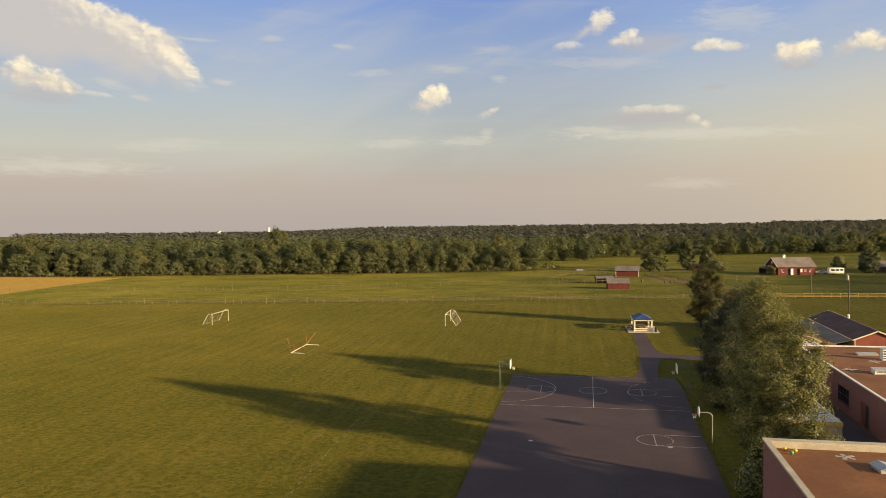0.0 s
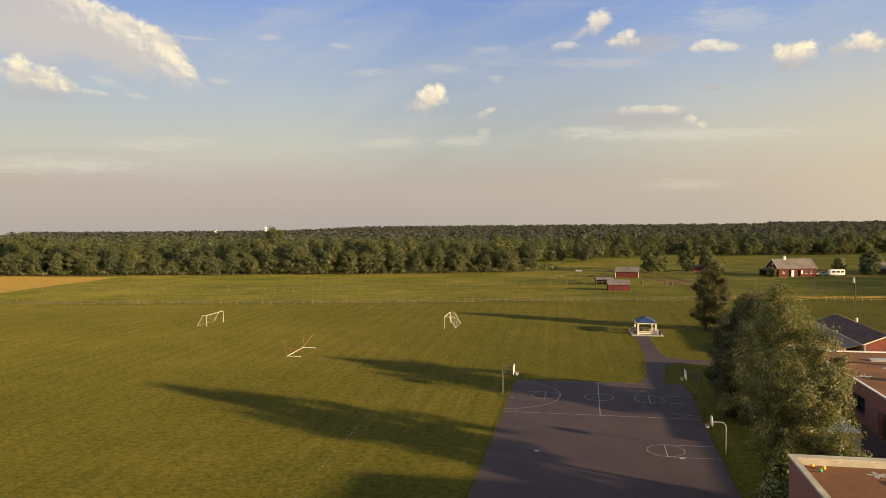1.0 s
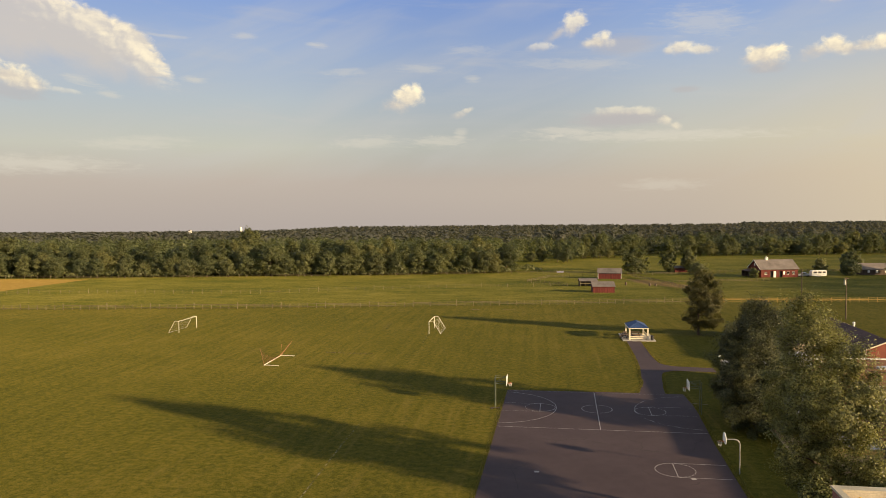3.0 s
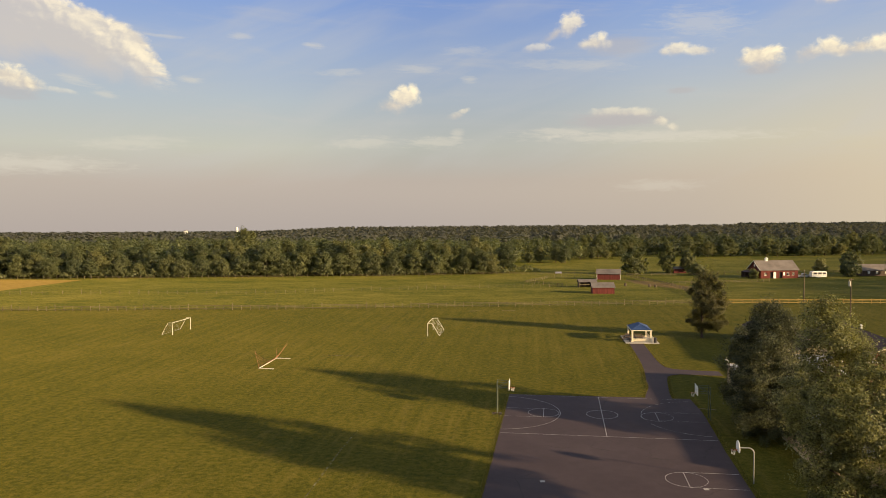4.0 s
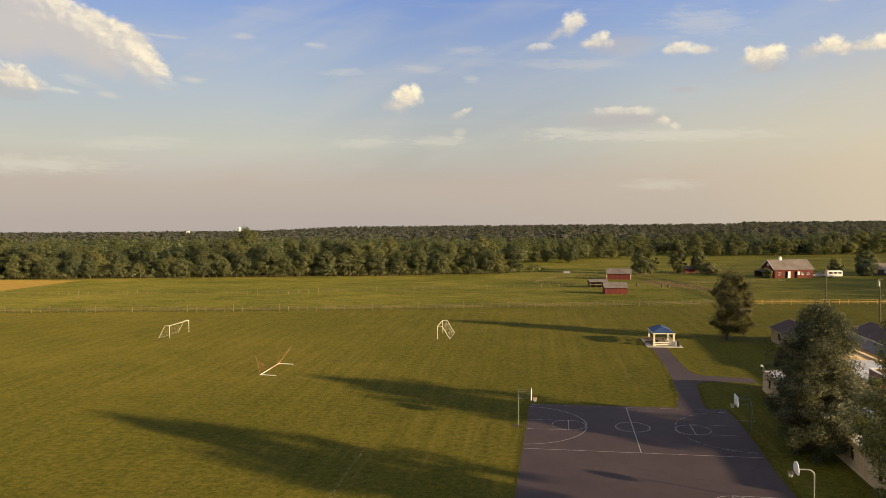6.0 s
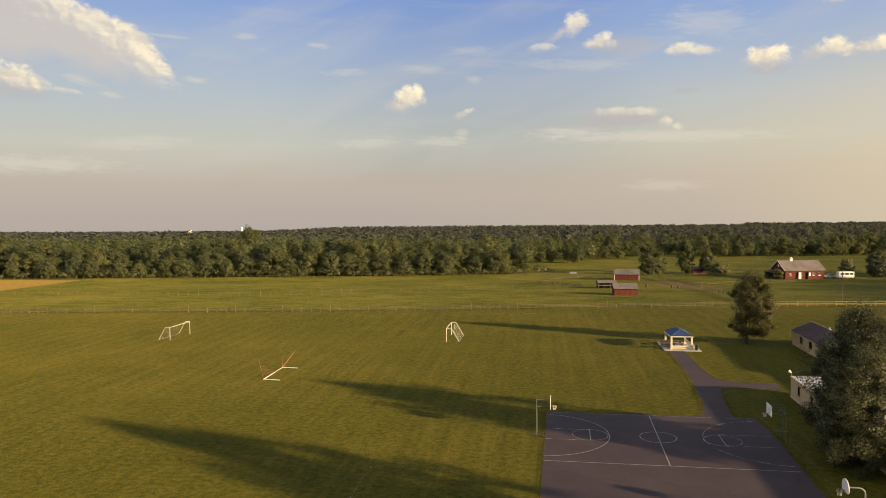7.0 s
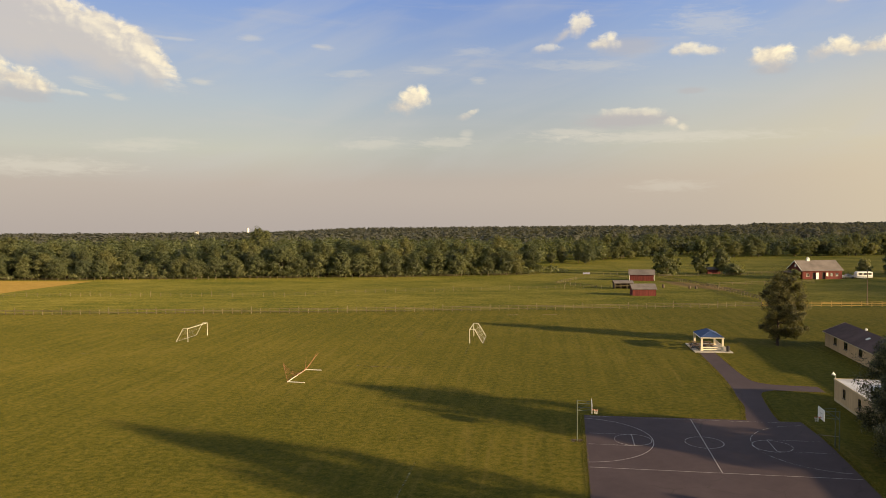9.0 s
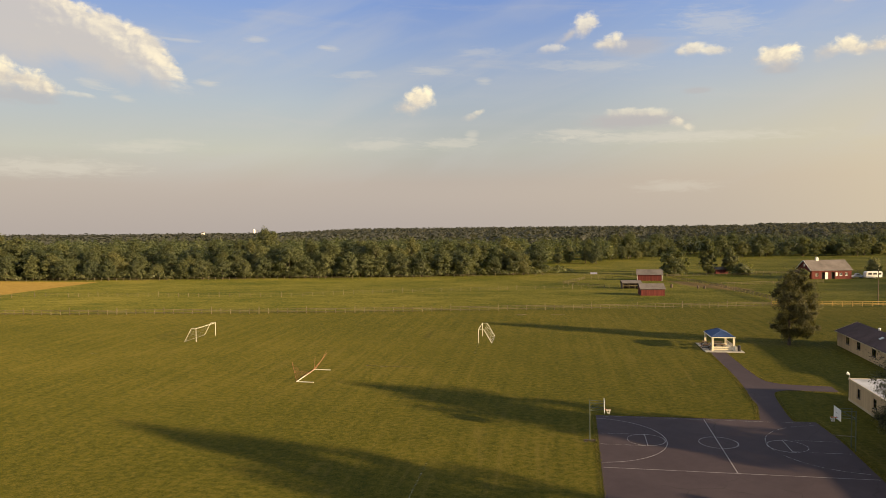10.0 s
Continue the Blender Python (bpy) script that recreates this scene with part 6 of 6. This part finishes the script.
for i, mt_ in ((2, WHITE), (4, WHITE)):
    o = spans[i]
    part("door", box(bm_new(), (o[0], -0.05, o[2]), (o[1], 0.08, o[3])), mt_, barn, "white painted stable door")
for o in (spans[1], spans[3]):
    part("open_stall", box(bm_new(), (o[0], 0.6, 0.02), (o[1], 0.7, o[3])), DARK_BOARDS, barn)
wall("wall", barn, (0.2, D - 0.2), (L, D - 0.2), EV, RED_BOARDS, (), 0.2)
for x in (0.0, L - 0.2):
    bm = bm_new()
    pts = [(0.2, 0), (D - 0.2, 0), (D - 0.2, EV), (D / 2, RG_ - 0.15), (0.2, EV)]
    a = [bm.verts.new((x, y, z)) for y, z in pts]
    b = [bm.verts.new((x + 0.2, y, z)) for y, z in pts]
    bm.faces.new(a), bm.faces.new(b[::-1])
    for i in range(5):
        bm.faces.new((a[i], a[(i + 1) % 5], b[(i + 1) % 5], b[i]))
    part("gable_wall", bm, RED_BOARDS, barn)
k = (RG_ - EV) / (D / 2)
part("roof", slab(bm_new(), [(-0.5, -0.5, EV - 0.5 * k + 0.08), (L + 0.5, -0.5, EV - 0.5 * k + 0.08), (L + 0.5, D / 2, RG_), (-0.5, D / 2, RG_)], 0.12), GREY_ROOF, barn, "weathered grey roof slope")
part("roof", slab(bm_new(), [(-0.5, D / 2, RG_), (L + 0.5, D / 2, RG_), (L + 0.5, D + 0.5, EV - 0.5 * k + 0.08), (-0.5, D + 0.5, EV - 0.5 * k + 0.08)], 0.12), GREY_ROOF, barn, "weathered grey roof slope")
bm = bm_new()
for s in (0, 1):
    ye = -0.5 if s == 0 else D + 0.5
    slab(bm, [(-0.56, ye, EV - 0.5 * k + 0.1), (-0.56, D / 2, RG_ + 0.02), (-0.5, D / 2, RG_ + 0.02), (-0.5, ye, EV - 0.5 * k + 0.1)], 0.22)
part("bargeboard", bm, WHITE, barn)
cu = part("cupola", box(bm_new(), (4.6, D / 2 - 0.5, RG_ - 0.5), (5.6, D / 2 + 0.5, RG_ + 0.75)), WHITE, barn, "white louvred cupola")
bm = tube(bm_new(), (5.1, D / 2, RG_ + 0.75), (5.1, D / 2, RG_ + 1.35), 0.85, 0.05, 4)
part("cupola_roof", bm, WHITE, cu)
part("finial", tube(bm_new(), (5.1, D / 2, RG_ + 1.3), (5.1, D / 2, RG_ + 1.9), 0.03), DARK_METAL, cu)
for z, w_ in ((4.7, 0.45), (1.4, 0.5)):
    part("gable_window", box(bm_new(), (-0.06, D / 2 - w_, z), (-0.004, D / 2 + w_, z + 1.0)), WHITE, barn)
lt = part("lean_to_roof", slab(bm_new(), [(-0.02, 0.4, 3.2), (-0.02, D - 0.5, 3.2), (-3.6, D - 0.5, 2.5), (-3.6, 0.4, 2.5)], 0.1), DARK_ROOF, barn, "low porch roof")
for y in (0.6, 3.9, 7.2, 10.2):
    part("porch_post", box(bm_new(), (-3.5, y - 0.09, 0), (-3.3, y + 0.09, 2.46)), DARK_BOARDS, barn)
part("porch_wall", box(bm_new(), (-3.4, D - 0.8, 0), (-0.05, D - 0.65, 2.5)), DARK_BOARDS, barn)


# ---- vehicles in the farmyard ----
def wheel(parent, x, y, r, w=0.22):
    t = part("tyre", tube(bm_new(), (x, y - w / 2, r), (x, y + w / 2, r), r, n=16), TYRE, parent)
    part("rim", tube(bm_new(), (x, y - w / 2 - 0.01, r), (x, y + w / 2 + 0.01, r), r * 0.55, n=12), GREY_UNIT, t)


def body_profile(bm, prof, y0, y1):
    a = [bm.verts.new((x, y0, z)) for x, z in prof]
    b = [bm.verts.new((x, y1, z)) for x, z in prof]
    bm.faces.new(a), bm.faces.new(b[::-1])
    for i in range(len(prof)):
        bm.faces.new((a[i], a[(i + 1) % len(prof)], b[(i + 1) % len(prof)], b[i]))
    return bm


z_ = ground_z(0, 233)
tr = thing("horse_trailer", "white horse trailer parked in the farmyard", "trailer", (111.8, 231.5, z_), 8)
part("body", body_profile(bm_new(), [(0, 0.55), (6.2, 0.55), (6.2, 2.7), (5.9, 2.85), (0.5, 2.85), (0.0, 2.4)], 0, 2.2), WHITE, tr)
for x0_, x1_ in ((0.7, 2.2), (2.6, 4.1), (4.5, 5.8)):
    part("opening", box(bm_new(), (x0_, -0.02, 1.6), (x1_, -0.002, 2.4)), DARK_METAL, tr)
part("stripe", box(bm_new(), (0.1, -0.03, 0.95), (6.1, -0.002, 1.1)), GREY_UNIT, tr)
for x in (2.6, 3.5):
    for y in (0.1, 2.1):
        wheel(tr, x, y, 0.36)
part("drawbar", box(bm_new(), (-1.4, 1.0, 0.5), (0.0, 1.2, 0.6)), DARK_METAL, tr)
tk = thing("pickup_truck", "silver pickup truck parked beside the trailer", "truck", (106.9, 233.0, z_), 6)
SILVER = plain("silver_paint", (0.50, 0.50, 0.50), 0.35, 0.4, 0.08)
part("body", body_profile(bm_new(), [(0, 0.5), (5.2, 0.5), (5.2, 1.15), (3.7, 1.2), (3.55, 1.15), (0.0, 1.15)], 0, 1.85), SILVER, tk)
part("cab", body_profile(bm_new(), [(1.7, 1.15), (3.9, 1.16), (3.35, 1.78), (1.85, 1.78)], 0.1, 1.75), SILVER, tk)
part("side_window", body_profile(bm_new(), [(1.95, 1.25), (3.6, 1.25), (3.25, 1.7), (2.0, 1.7)], 0.085, 0.098), GLASS, tk)
for x in (0.95, 4.2):
    for y in (0.1, 1.75):
        wheel(tk, x, y, 0.38)

# ---- far-off farmhouse ----
fh = thing("farmhouse", "low dark-roofed farmhouse half hidden by trees", "house", (137.5, 246.5, ground_z(0, 246)), 8)
part("wall", box(bm_new(), (0, 0, 0), (13, 7, 2.6)), DARK_BOARDS, fh)
part("roof", slab(slab(bm_new(), [(-0.5, -0.5, 2.4), (13.5, -0.5, 2.4), (13.5, 3.5, 5.0), (-0.5, 3.5, 5.0)], 0.12), [(-0.5, 3.504, 5.0), (13.5, 3.504, 5.0), (13.5, 7.5, 2.4), (-0.5, 7.5, 2.4)], 0.12), GREY_ROOF, fh)
for x in (2.0, 5.5, 9.5):
    part("window", box(bm_new(), (x, -0.05, 1.0), (x + 1.0, -0.003, 2.1)), WHITE, fh)


# ---- utility poles ----
def utility_pole(at, h, transformer, label, rz=0):
    u = thing("utility_pole", label, "utility pole", at, rz, "utility poles")
    part("pole", tube(bm_new(), (0, 0, -0.3), (0, 0, h), 0.15, 0.10, 10), POLE_WOOD, u)
    if transformer:
        t = part("transformer", tube(bm_new(), (-0.36, 0, h - 1.7), (-0.36, 0, h - 0.6), 0.23, n=14), STEEL, u, "grey can transformer")
        part("bracket", box(bm_new(), (-0.2, -0.05, h - 1.4), (0.0, 0.05, h - 1.3)), DARK_METAL, t)
        part("bushing", tube(bm_new(), (-0.36, 0, h - 0.6), (-0.36, 0, h - 0.35), 0.05), CREAM, t)
        part("crossarm", box(bm_new(), (-0.6, -0.06, h - 0.35), (0.6, 0.06, h - 0.22)), POLE_WOOD, u)
    else:
        part("insulator", tube(bm_new(), (0.0, 0, h), (0.0, 0, h + 0.2), 0.05), CREAM, u)
    return u


utility_pole((69.3, 74.5, ground_z(0, 74.5)), 9.4, True, "wooden utility pole with a grey transformer", 15)
utility_pole((73.0, 117.0, ground_z(0, 117)), 8.8, False, "plain wooden utility pole by the pasture fence")

# ---- far landmarks ----
wt = thing("water_tower", "white water tower on the wooded skyline", "water tower", (-742, 1542, -33))
part("tank", tube(tube(bm_new(), (0, 0, 16), (0, 0, 26), 2.9, n=20), (0, 0, 26), (0, 0, 28), 2.9, 1.0, n=20), WHITE, wt)
part("stem", tube(bm_new(), (0, 0, -2), (0, 0, 16), 1.6, n=12), WHITE, wt)
fb = thing("white_house", "white house front far off among trees", "house", (-799, 1402, -27))
part("wall", box(bm_new(), (-2.4, 0, 0), (2.4, 8, 17.0)), WHITE, fb)
part("roof", slab(bm_new(), [(-2.8, -1, 17.0), (2.8, -1, 17.0), (2.8, 9, 18.2), (-2.8, 9, 18.2)], 0.4), GREY_ROOF, fb)
